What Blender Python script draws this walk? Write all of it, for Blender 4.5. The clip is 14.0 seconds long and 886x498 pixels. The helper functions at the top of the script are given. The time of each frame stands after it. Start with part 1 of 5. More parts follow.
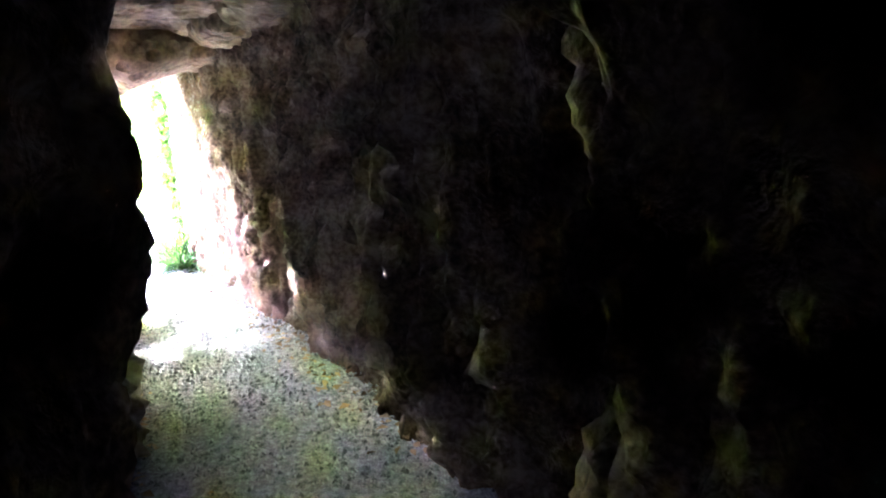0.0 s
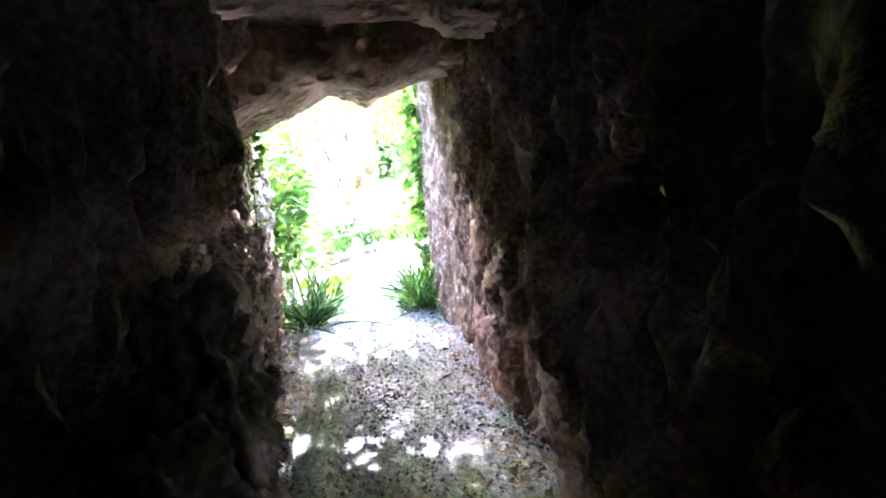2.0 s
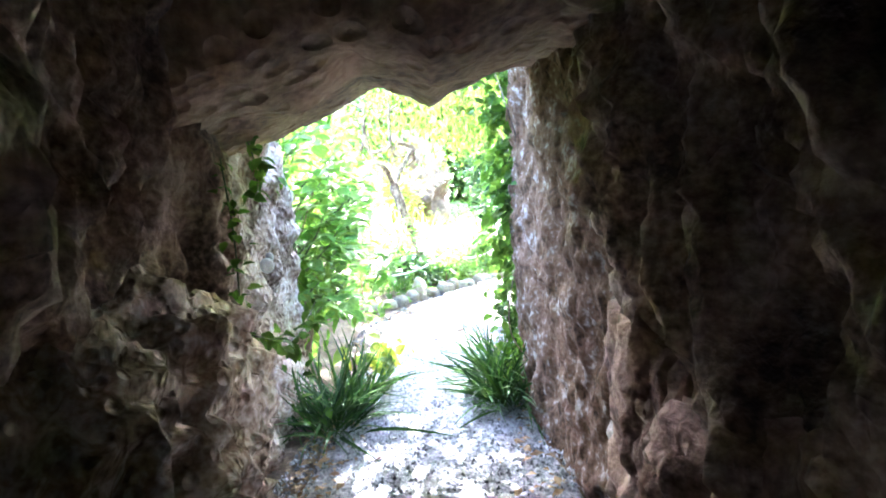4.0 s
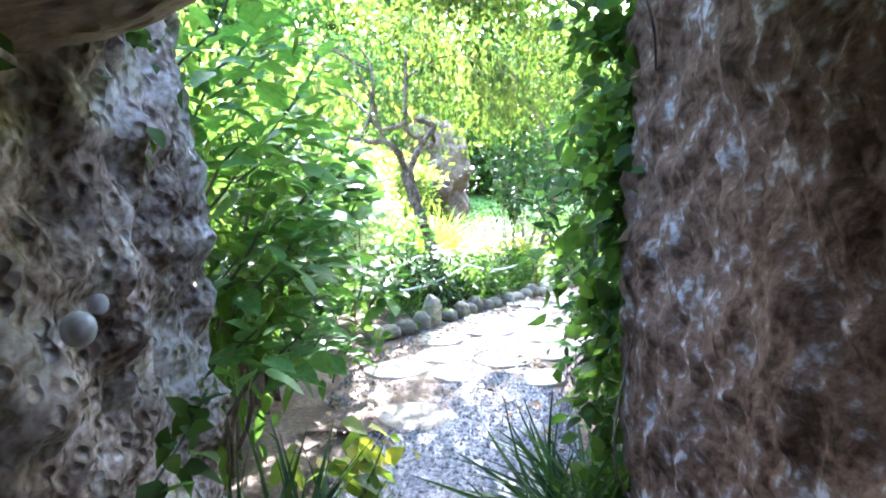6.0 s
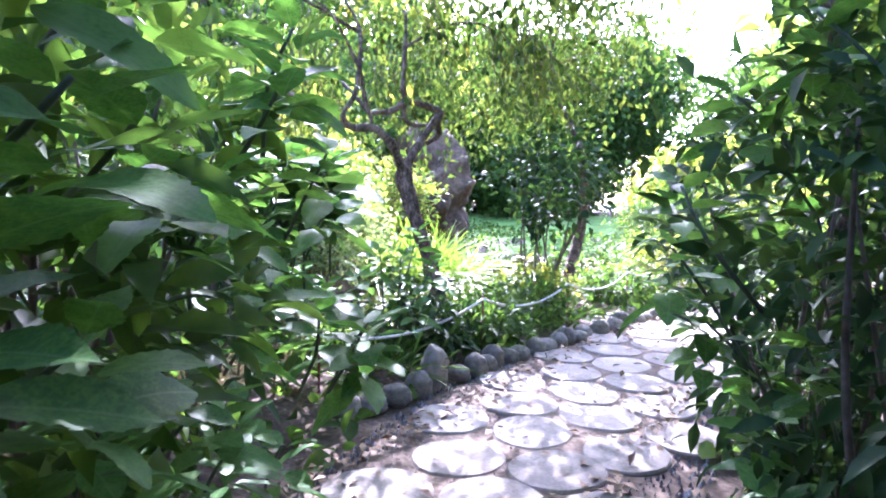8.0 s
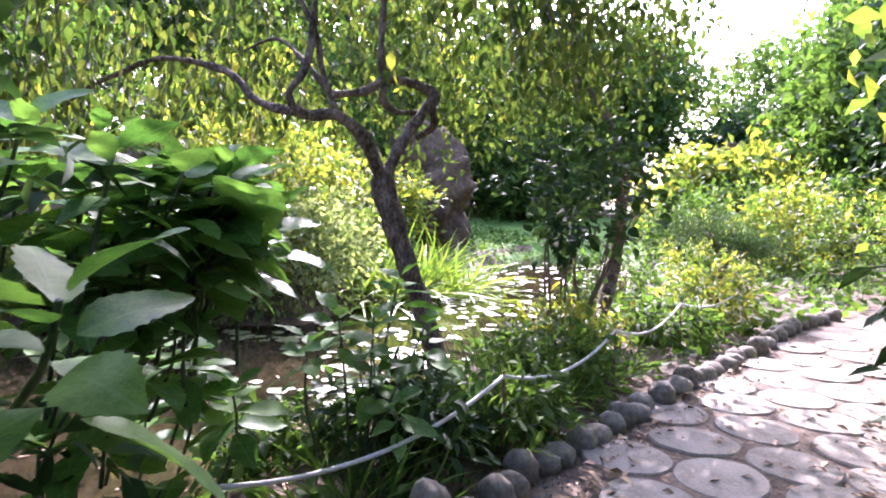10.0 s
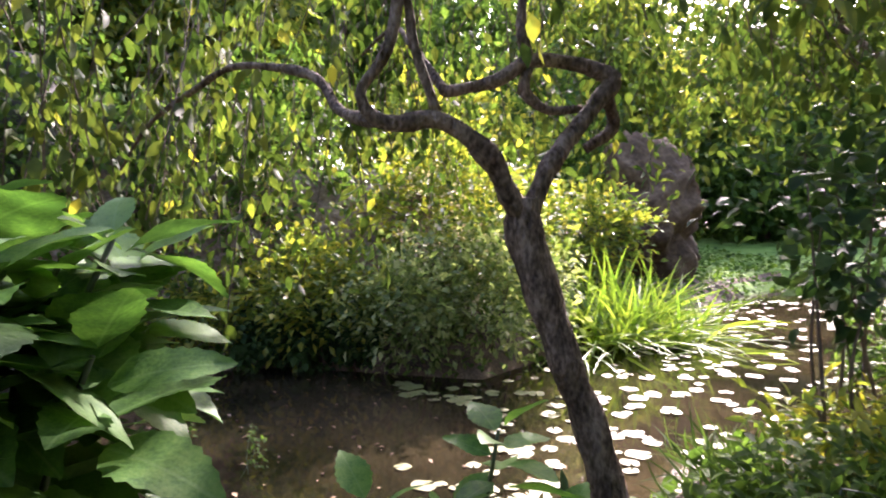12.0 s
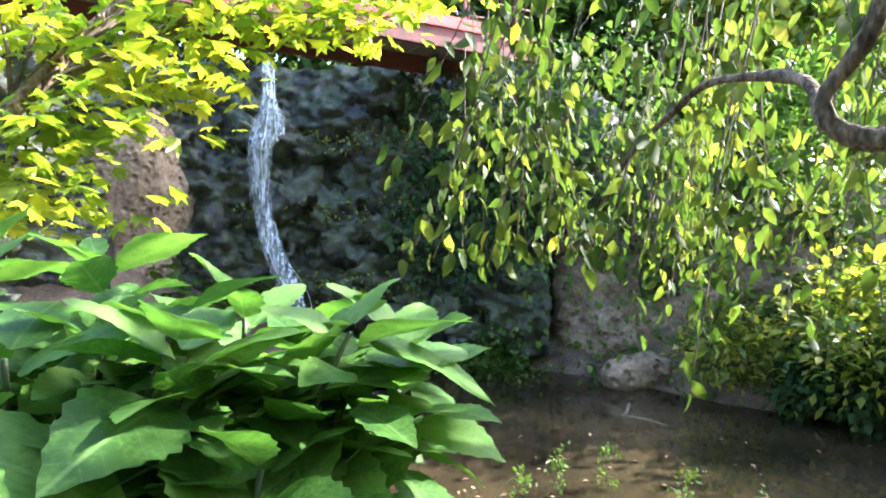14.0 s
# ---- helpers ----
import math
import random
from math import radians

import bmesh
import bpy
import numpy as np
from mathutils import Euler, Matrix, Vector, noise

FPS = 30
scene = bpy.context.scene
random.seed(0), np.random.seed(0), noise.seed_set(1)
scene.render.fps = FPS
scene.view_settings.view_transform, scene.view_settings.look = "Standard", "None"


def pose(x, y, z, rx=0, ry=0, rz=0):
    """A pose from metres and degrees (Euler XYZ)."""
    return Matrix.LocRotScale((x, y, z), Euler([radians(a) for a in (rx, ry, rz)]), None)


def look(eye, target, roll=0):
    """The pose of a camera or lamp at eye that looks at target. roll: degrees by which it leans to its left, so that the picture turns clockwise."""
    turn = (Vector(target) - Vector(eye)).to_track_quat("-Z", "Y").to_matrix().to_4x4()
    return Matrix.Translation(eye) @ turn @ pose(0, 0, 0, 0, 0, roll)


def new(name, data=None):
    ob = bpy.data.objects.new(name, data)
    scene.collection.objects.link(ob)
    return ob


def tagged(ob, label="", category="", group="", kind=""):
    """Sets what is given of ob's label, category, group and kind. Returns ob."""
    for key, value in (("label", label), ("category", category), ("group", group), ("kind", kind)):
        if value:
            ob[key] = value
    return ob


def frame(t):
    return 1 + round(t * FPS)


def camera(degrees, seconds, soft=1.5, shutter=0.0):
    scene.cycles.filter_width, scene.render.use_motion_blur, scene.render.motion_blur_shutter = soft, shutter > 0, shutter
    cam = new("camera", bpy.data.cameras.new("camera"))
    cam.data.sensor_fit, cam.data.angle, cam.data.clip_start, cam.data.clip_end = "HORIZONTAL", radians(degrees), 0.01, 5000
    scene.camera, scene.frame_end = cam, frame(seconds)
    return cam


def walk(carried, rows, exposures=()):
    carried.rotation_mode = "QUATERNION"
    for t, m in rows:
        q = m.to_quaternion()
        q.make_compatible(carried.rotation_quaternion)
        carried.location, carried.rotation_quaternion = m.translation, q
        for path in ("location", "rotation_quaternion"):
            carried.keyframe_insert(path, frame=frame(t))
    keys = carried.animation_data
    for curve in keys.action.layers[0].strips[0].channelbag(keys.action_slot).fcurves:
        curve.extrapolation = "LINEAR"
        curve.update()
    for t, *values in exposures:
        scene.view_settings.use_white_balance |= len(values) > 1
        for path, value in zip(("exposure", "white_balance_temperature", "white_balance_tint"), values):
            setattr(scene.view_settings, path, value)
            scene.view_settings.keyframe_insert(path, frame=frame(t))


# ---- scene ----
cam = camera(70.1, 14.0, soft=1.9, shutter=0.12)
PATH = [
    (0, (-0.227, 1.22, 1.503), (-0.288, 3.179, 1.106), -4.7),
    (0.5, (-0.291, 1.662, 1.498), (-0.513, 3.616, 1.134), -5.1),
    (1, (-0.315, 2.064, 1.502), (-0.833, 3.967, 1.173), -4.8),
    (1.5, (-0.448, 2.496, 1.499), (-1.182, 4.331, 1.194), -4.8),
    (2, (-0.598, 2.9, 1.515), (-1.457, 4.684, 1.236), -4.9),
    (2.5, (-0.758, 3.314, 1.56), (-1.764, 5.027, 1.325), -4.7),
    (3, (-1.083, 3.735, 1.562), (-2.122, 5.432, 1.365), -5.1),
    (3.2, (-1.196, 3.905, 1.562), (-2.24, 5.599, 1.363), -5.3),
    (5.3, (-2.427, 5.955, 1.516), (-3.514, 7.623, 1.327), 0.3),
    (5.5, (-2.555, 6.094, 1.494), (-3.647, 7.759, 1.304), 0.4),
    (6, (-2.919, 6.539, 1.52), (-4.003, 8.206, 1.306), -0.5),
    (6.5, (-3.21, 7.006, 1.542), (-4.297, 8.671, 1.328), -0.0),
    (7, (-3.608, 7.469, 1.36), (-4.689, 9.146, 1.224), 0.2),
    (7.5, (-3.954, 7.875, 1.303), (-5.015, 9.564, 1.166), 0.8),
    (8, (-4.205, 8.256, 1.36), (-5.269, 9.943, 1.207), 1.3),
    (8.5, (-4.513, 8.619, 1.44), (-5.551, 10.318, 1.251), 1.1),
    (9, (-4.712, 9.045, 1.487), (-5.783, 10.726, 1.32), 0.3),
    (9.2, (-4.835, 9.191, 1.486), (-5.886, 10.886, 1.329), 0.8),
    (11.3, (-5.75, 11.018, 1.551), (-6.956, 12.608, 1.419), -0.9),
    (11.5, (-5.84, 11.125, 1.582), (-7.123, 12.653, 1.451), -0.6),
    (12, (-5.98, 11.434, 1.621), (-7.56, 12.658, 1.536), -1.0),
    (12.5, (-6.046, 11.658, 1.666), (-7.882, 12.447, 1.595), -0.4),
    (13, (-6.201, 11.795, 1.716), (-8.18, 12.082, 1.664), -0.3),
    (13.5, (-6.248, 11.901, 1.751), (-8.235, 11.684, 1.709), -0.0),
    (14, (-6.248, 12.059, 1.763), (-8.203, 11.641, 1.729), -0.2),
]
EXPOSURES = [(0.0, 10.6, 5600, 32), (0.5, 10.4, 5600, 32), (1.0, 9.1, 5500, 30), (1.5, 8.5, 5500, 30), (3.0, 7.5, 5500, 24), (5.4, 5.95, 5400, 17), (6.0, 5.2, 5300, 18), (6.5, 4.75, 5200, 18), (7.5, 4.15, 4950, 33), (9.0, 3.5, 5500, 39), (11.3, 2.75, 5800, 37), (12.5, 2.75, 6500, 31), (13.0, 3.25, 6500, 25), (13.5, 3.65, 6300, 16), (14.0, 3.85, 6000, 12)]
walk(cam, [(t, look(eye, target, roll)) for t, eye, target, roll in PATH], EXPOSURES)

# ---- sky and sun ----
SUN_YAW, SUN_UP = 32.0, 36.0
world = bpy.data.worlds.new("sky")
scene.world = world
world.use_nodes = True
wn = world.node_tree.nodes
sky = wn.new("ShaderNodeTexSky")
sky.sky_type = "NISHITA"
sky.sun_disc = False
sky.sun_elevation = radians(SUN_UP)
sky.sun_rotation = radians(-SUN_YAW)
sky.dust_density = 3.0
wn["Background"].inputs["Strength"].default_value = 0.15
world.node_tree.links.new(sky.outputs[0], wn["Background"].inputs["Color"])
sun = new("sun", bpy.data.lights.new("sun", "SUN"))
sun.data.energy, sun.data.angle, sun.data.color = 3.2, radians(0.55), (1.0, 0.93, 0.82)
sd = Vector((-math.sin(radians(SUN_YAW)) * math.cos(radians(SUN_UP)), math.cos(radians(SUN_YAW)) * math.cos(radians(SUN_UP)), math.sin(radians(SUN_UP))))
sun.matrix_world = look(sd * 60, (0, 0, 0))


# ---- materials ----
def mat(name, colors, scale=4.0, rough=0.85, bump=0.3, fine=40.0, metal=0.0, stretch=(1, 1, 1), rand=0.0, trans=0.0, spec=0.4, dist=0.02, island=0.0, lo=0.34, hi=0.66, pits=0.0):
    """Noise-mixed surface: colours from dark to light at two scales, with relief."""
    m = bpy.data.materials.new(name)
    m.use_nodes = True
    n, l = m.node_tree.nodes, m.node_tree.links
    b = n["Principled BSDF"]
    b.inputs["Roughness"].default_value, b.inputs["Metallic"].default_value = rough, metal
    b.inputs["Specular IOR Level"].default_value = spec
    co = n.new("ShaderNodeTexCoord")
    mp = n.new("ShaderNodeMapping")
    mp.inputs["Scale"].default_value = stretch
    l.new(co.outputs["Object"], mp.inputs["Vector"])
    big, small = n.new("ShaderNodeTexNoise"), n.new("ShaderNodeTexNoise")
    for t, s, d in ((big, scale, 6.0), (small, fine, 4.0)):
        t.inputs["Scale"].default_value, t.inputs["Detail"].default_value = s, d
        l.new(mp.outputs[0], t.inputs["Vector"])
    mix = n.new("ShaderNodeMath")
    mix.operation = "MULTIPLY_ADD"
    mix.inputs[1].default_value = 0.45
    l.new(small.outputs["Fac"], mix.inputs[0])
    half = n.new("ShaderNodeMath")
    half.operation = "MULTIPLY"
    half.inputs[1].default_value = 0.55
    l.new(big.outputs["Fac"], half.inputs[0])
    l.new(half.outputs[0], mix.inputs[2])
    ramp = n.new("ShaderNodeValToRGB")
    els = ramp.color_ramp.elements
    while len(els) < len(colors):
        els.new(0.5)
    for i, c in enumerate(colors):
        els[i].position = lo + (hi - lo) * i / max(1, len(colors) - 1)
        els[i].color = (*c, 1)
    fac = mix.outputs[0]
    if rand or island:
        src = n.new("ShaderNodeNewGeometry").outputs["Random Per Island"] if island else n.new("ShaderNodeObjectInfo").outputs["Random"]
        add = n.new("ShaderNodeMath")
        add.operation = "MULTIPLY_ADD"
        add.inputs[1].default_value = (rand or island)
        l.new(src, add.inputs[0])
        off = n.new("ShaderNodeMath")
        off.operation = "SUBTRACT"
        off.inputs[1].default_value = (rand or island) / 2
        l.new(fac, off.inputs[0])
        l.new(off.outputs[0], add.inputs[2])
        fac = add.outputs[0]
    l.new(fac, ramp.inputs["Fac"])
    l.new(ramp.outputs["Color"], b.inputs["Base Color"])
    if bump:
        bp = n.new("ShaderNodeBump")
        bp.inputs["Strength"].default_value, bp.inputs["Distance"].default_value = bump, dist
        l.new(mix.outputs[0], bp.inputs["Height"])
        l.new(bp.outputs[0], b.inputs["Normal"])
        if pits:
            vo, sh, pb, wob = n.new("ShaderNodeTexVoronoi"), n.new("ShaderNodeMapRange"), n.new("ShaderNodeBump"), n.new("ShaderNodeMixRGB")
            wob.blend_type = "LINEAR_LIGHT"
            wob.inputs["Fac"].default_value = 0.008
            l.new(mp.outputs[0], wob.inputs["Color1"])
            l.new(big.outputs["Color"], wob.inputs["Color2"])
            vo.inputs["Scale"].default_value = pits
            l.new(wob.outputs[0], vo.inputs["Vector"])
            sh.inputs["From Min"].default_value, sh.inputs["From Max"].default_value = 0.1, 0.44
            l.new(vo.outputs["Distance"], sh.inputs["Value"])
            pb.inputs["Strength"].default_value, pb.inputs["Distance"].default_value = 1.0, 0.36 / pits
            l.new(sh.outputs[0], pb.inputs["Height"])
            l.new(bp.outputs[0], pb.inputs["Normal"])
            l.new(pb.outputs[0], b.inputs["Normal"])
    if trans:
        out = n["Material Output"]
        tr = n.new("ShaderNodeBsdfTranslucent")
        hue = n.new("ShaderNodeMixRGB")
        hue.blend_type = "MULTIPLY"
        hue.inputs["Fac"].default_value = 1.0
        hue.inputs["Color2"].default_value = (1.9, 1.9, 0.95, 1)
        l.new(ramp.outputs["Color"], hue.inputs["Color1"])
        l.new(hue.outputs[0], tr.inputs["Color"])
        ms = n.new("ShaderNodeMixShader")
        ms.inputs["Fac"].default_value = trans
        l.new(b.outputs[0], ms.inputs[1])
        l.new(tr.outputs[0], ms.inputs[2])
        l.new(ms.outputs[0], out.inputs["Surface"])
    return m


REDROCK = mat("red_rock", [(0.07, 0.04, 0.028), (0.2, 0.125, 0.088), (0.34, 0.23, 0.165)], 3, 0.9, 0.7, 24, dist=0.04)
ROCK = mat("cave_rock", [(0.055, 0.038, 0.026), (0.2, 0.14, 0.098), (0.40, 0.31, 0.23)], 3.4, 0.9, 0.8, 30, dist=0.03, spec=0.3, lo=0.38, hi=0.62)
CONGLOM = mat("pebbly_rock", [(0.034, 0.018, 0.009), (0.10, 0.058, 0.032), (0.14, 0.094, 0.062), (0.33, 0.31, 0.285)], 8, 0.95, 0.8, 30, dist=0.02, lo=0.38, hi=0.64, spec=0.15)
DARKROCK = mat("wet_rock", [(0.012, 0.012, 0.011), (0.03, 0.031, 0.027), (0.045, 0.062, 0.018), (0.06, 0.06, 0.05), (0.13, 0.12, 0.095)], 1.9, 0.5, 0.9, 9, dist=0.1, lo=0.38, hi=0.66)
SANDROCK = mat("sandy_rock", [(0.09, 0.06, 0.038), (0.22, 0.155, 0.10), (0.36, 0.275, 0.19)], 2.6, 0.95, 0.8, 16, dist=0.06, pits=6)
BROWN = mat("brown_rock", [(0.035, 0.021, 0.009), (0.09, 0.056, 0.026), (0.16, 0.108, 0.055)], 1.4, 0.95, 0.8, 9, dist=0.1)
PITTED = mat("pitted_rock", [(0.08, 0.05, 0.032), (0.3, 0.235, 0.18), (0.58, 0.53, 0.47)], 3.0, 0.95, 0.4, 34, dist=0.01, lo=0.38, hi=0.62, pits=17, spec=0.15)
ROOFROCK = mat("roof_rock", [(0.055, 0.035, 0.021), (0.19, 0.125, 0.075), (0.34, 0.245, 0.155)], 2.2, 0.9, 0.6, 22, dist=0.04, pits=7)
LIME = mat("pale_stone", [(0.14, 0.12, 0.10), (0.3, 0.27, 0.24), (0.48, 0.45, 0.41)], 6, 0.9, 0.6, 30, dist=0.03)
GRAVEL = mat("gravel", [(0.07, 0.07, 0.075), (0.21, 0.21, 0.22), (0.38, 0.38, 0.40)], 30, 0.9, 0.8, 120, dist=0.02)
SOIL = mat("soil", [(0.035, 0.025, 0.017), (0.10, 0.07, 0.045), (0.20, 0.15, 0.10)], 3, 0.95, 0.7, 30, dist=0.03)
SLAB = mat("slab_stone", [(0.15, 0.13, 0.10), (0.225, 0.198, 0.158), (0.30, 0.268, 0.22)], 4, 0.9, 0.35, 60, rand=0.12, dist=0.01)
KERB = mat("kerb_stone", [(0.075, 0.064, 0.045), (0.155, 0.135, 0.10), (0.25, 0.22, 0.17)], 6, 0.85, 0.4, 50, rand=0.15)
BARK = mat("bark", [(0.03, 0.02, 0.013), (0.10, 0.072, 0.05), (0.22, 0.165, 0.12)], 12, 0.95, 1.0, 60, stretch=(1, 1, 0.5), dist=0.03, lo=0.38, hi=0.6, pits=34, spec=0.2)
TWIG = mat("twig", [(0.06, 0.045, 0.03), (0.14, 0.11, 0.08)], 10, 0.9, 0.2, 40)
STEM = mat("green_stem", [(0.02, 0.035, 0.015), (0.06, 0.09, 0.03)], 10, 0.6, 0.1, 40)
LAWN = mat("lawn", [(0.05, 0.11, 0.015), (0.14, 0.25, 0.035), (0.22, 0.34, 0.06)], 2, 0.9, 0.6, 60)
MOSS = mat("moss_mud", [(0.02, 0.02, 0.012), (0.06, 0.055, 0.03), (0.12, 0.11, 0.05)], 2.5, 0.95, 0.5, 25)
LEAF = mat("leaf_mid", [(0.026, 0.055, 0.012), (0.05, 0.10, 0.02), (0.09, 0.15, 0.032)], 1.5, 0.6, 0, 12, trans=0.5, island=0.25, spec=0.15)
LEAF_DARK = mat("leaf_dark", [(0.011, 0.03, 0.010), (0.026, 0.06, 0.017), (0.05, 0.09, 0.026)], 1.5, 0.6, 0, 12, trans=0.25, island=0.25, spec=0.15)
LEAF_YEL = mat("leaf_yellow_green", [(0.06, 0.105, 0.018), (0.13, 0.18, 0.028), (0.26, 0.25, 0.035)], 1.5, 0.5, 0, 12, trans=0.5, island=0.35)
LEAF_BIG = mat("leaf_glossy", [(0.037, 0.098, 0.022), (0.067, 0.158, 0.032), (0.108, 0.21, 0.048)], 6, 0.5, 0.12, 30, trans=0.34, rand=0.3, spec=0.18)
LEAF_WEEP = mat("leaf_weeping", [(0.024, 0.048, 0.011), (0.047, 0.08, 0.017), (0.086, 0.112, 0.024)], 1.5, 0.6, 0, 12, trans=0.38, island=0.35, spec=0.15)
LEAF_PALE = mat("leaf_pale", [(0.08, 0.12, 0.045), (0.16, 0.21, 0.085), (0.3, 0.33, 0.17)], 1.5, 0.6, 0, 12, trans=0.5, island=0.4, spec=0.15)
LEAF_MAPLE = mat("leaf_maple", [(0.10, 0.17, 0.015), (0.20, 0.27, 0.02), (0.36, 0.36, 0.03)], 1.5, 0.5, 0, 12, trans=0.5, island=0.3)
LEAF_IRIS = mat("leaf_iris", [(0.06, 0.12, 0.015), (0.12, 0.2, 0.025), (0.2, 0.27, 0.04)], 1.5, 0.45, 0, 12, trans=0.45, island=0.3)
LITTER = mat("dry_leaf", [(0.10, 0.06, 0.03), (0.22, 0.14, 0.07), (0.36, 0.26, 0.15)], 3, 0.8, 0, 20, island=0.35)
PAD = mat("lily_leaf", [(0.05, 0.09, 0.025), (0.10, 0.14, 0.045), (0.18, 0.17, 0.06)], 3, 0.55, 0, 20, island=0.3, spec=0.25)
ROPE = mat("rope", [(0.45, 0.43, 0.38), (0.65, 0.63, 0.58)], 30, 0.9, 0.4, 150)
RED = mat("red_paint", [(0.30, 0.02, 0.015), (0.46, 0.035, 0.025), (0.55, 0.06, 0.045)], 3, 0.45, 0.1, 40)
RUST = mat("dark_steel", [(0.06, 0.02, 0.015), (0.15, 0.035, 0.028)], 5, 0.7, 0.2, 40)
WOOD = mat("grey_timber", [(0.14, 0.12, 0.10), (0.28, 0.25, 0.21)], 6, 0.85, 0.3, 40, stretch=(1, 1, 0.2))
WATERFALL = mat("falling_water", [(0.45, 0.5, 0.52), (0.75, 0.8, 0.82)], 9, 0.25, 0.5, 50, stretch=(1, 1, 0.12), trans=0.3)


def sheet_material():
    """Thin falling water: white streaks with clear gaps between them."""
    m = bpy.data.materials.new("water_sheet")
    m.use_nodes = True
    n, l = m.node_tree.nodes, m.node_tree.links
    b = n["Principled BSDF"]
    b.inputs["Base Color"].default_value = (0.8, 0.85, 0.88, 1)
    b.inputs["Roughness"].default_value = 0.3
    co, mp, t, r = n.new("ShaderNodeTexCoord"), n.new("ShaderNodeMapping"), n.new("ShaderNodeTexNoise"), n.new("ShaderNodeValToRGB")
    mp.inputs["Scale"].default_value = (9, 9, 1.3)
    t.inputs["Scale"].default_value, t.inputs["Detail"].default_value, t.inputs["Distortion"].default_value = 2.6, 6, 0.6
    r.color_ramp.elements[0].position, r.color_ramp.elements[1].position = 0.45, 0.75
    r.color_ramp.elements[1].color = (0.6, 0.6, 0.6, 1)
    l.new(co.outputs["Object"], mp.inputs["Vector"])
    l.new(mp.outputs[0], t.inputs["Vector"])
    l.new(t.outputs["Fac"], r.inputs["Fac"])
    l.new(r.outputs["Color"], b.inputs["Alpha"])
    return m


SHEET = sheet_material()
PEBBLE = mat("pale_pebble", [(0.42, 0.42, 0.42), (0.6, 0.6, 0.6)], 8, 0.8, 0.2, 60)


def water_material():
    m = bpy.data.materials.new("pond_water")
    m.use_nodes = True
    n, l = m.node_tree.nodes, m.node_tree.links
    b = n["Principled BSDF"]
    b.inputs["Base Color"].default_value = (0.50, 0.42, 0.28, 1)
    b.inputs["Roughness"].default_value = 0.04
    b.inputs["IOR"].default_value = 1.33
    b.inputs["Transmission Weight"].default_value = 0.5
    co, t, t2, bp = n.new("ShaderNodeTexCoord"), n.new("ShaderNodeTexNoise"), n.new("ShaderNodeTexNoise"), n.new("ShaderNodeBump")
    t.inputs["Scale"].default_value, t.inputs["Detail"].default_value = 1.8, 4
    l.new(co.outputs["Object"], t.inputs["Vector"])
    bp.inputs["Strength"].default_value, bp.inputs["Distance"].default_value = 0.11, 0.03
    l.new(t.outputs["Fac"], bp.inputs["Height"])
    l.new(bp.outputs[0], b.inputs["Normal"])
    t2.inputs["Scale"].default_value = 0.7
    ramp = n.new("ShaderNodeValToRGB")
    ramp.color_ramp.elements[0].position, ramp.color_ramp.elements[1].position = 0.35, 0.7
    ramp.color_ramp.elements[0].color, ramp.color_ramp.elements[1].color = (0.014, 0.012, 0.008, 1), (0.075, 0.058, 0.03, 1)
    l.new(co.outputs["Object"], t2.inputs["Vector"])
    l.new(t2.outputs["Fac"], ramp.inputs["Fac"])
    l.new(ramp.outputs["Color"], b.inputs["Base Color"])
    return m


WATER = water_material()


def add_veins(m):
    """A pale midrib and faint side veins along a leaf that lies on its own x axis."""
    n, l = m.node_tree.nodes, m.node_tree.links
    b = n["Principled BSDF"]
    was = b.inputs["Base Color"].links[0].from_socket
    sep, ay = n.new("ShaderNodeSeparateXYZ"), n.new("ShaderNodeMath")
    l.new(n["Texture Coordinate"].outputs["Object"], sep.inputs[0])
    ay.operation = "ABSOLUTE"
    l.new(sep.outputs["Y"], ay.inputs[0])
    rib = n.new("ShaderNodeMapRange")
    rib.inputs["From Min"].default_value, rib.inputs["From Max"].default_value = 0.02, 0.006
    l.new(ay.outputs[0], rib.inputs["Value"])
    run, saw, tri, side = n.new("ShaderNodeMath"), n.new("ShaderNodeMath"), n.new("ShaderNodeMapRange"), n.new("ShaderNodeMath")
    run.operation, run.inputs[1].default_value = "MULTIPLY_ADD", -0.9
    l.new(ay.outputs[0], run.inputs[0])
    l.new(sep.outputs["X"], run.inputs[2])
    saw.operation, saw.inputs[1].default_value = "PINGPONG", 0.065
    l.new(run.outputs[0], saw.inputs[0])
    tri.inputs["From Min"].default_value, tri.inputs["From Max"].default_value = 0.010, 0.0
    tri.inputs["To Max"].default_value = 0.4
    l.new(saw.outputs[0], tri.inputs["Value"])
    side.operation = "MAXIMUM"
    l.new(rib.outputs[0], side.inputs[0])
    l.new(tri.outputs[0], side.inputs[1])
    mix = n.new("ShaderNodeMixRGB")
    mix.inputs["Color2"].default_value = (0.15, 0.26, 0.09, 1)
    half = n.new("ShaderNodeMath")
    half.operation, half.inputs[1].default_value = "MULTIPLY", 0.6
    l.new(side.outputs[0], half.inputs[0])
    l.new(half.outputs[0], mix.inputs["Fac"])
    l.new(was, mix.inputs["Color1"])
    l.new(mix.outputs[0], b.inputs["Base Color"])


add_veins(LEAF_BIG)

# ---- mesh helpers ----
RNG = np.random.default_rng(7)
ORI, U = Vector((-2.555, 6.094, 0)), Vector((-0.545, 0.838, 0)).normalized()
V = Vector((U.y, -U.x, 0))
PASSAGE = pose(0, 0, 0, 0, 0, math.degrees(math.atan2(-U.x, U.y)))


def P(s, lat, z=0.0):
    """A place by metres along the passage, metres to its right-hand side, and height."""
    return ORI + U * s + V * lat + Vector((0, 0, z))


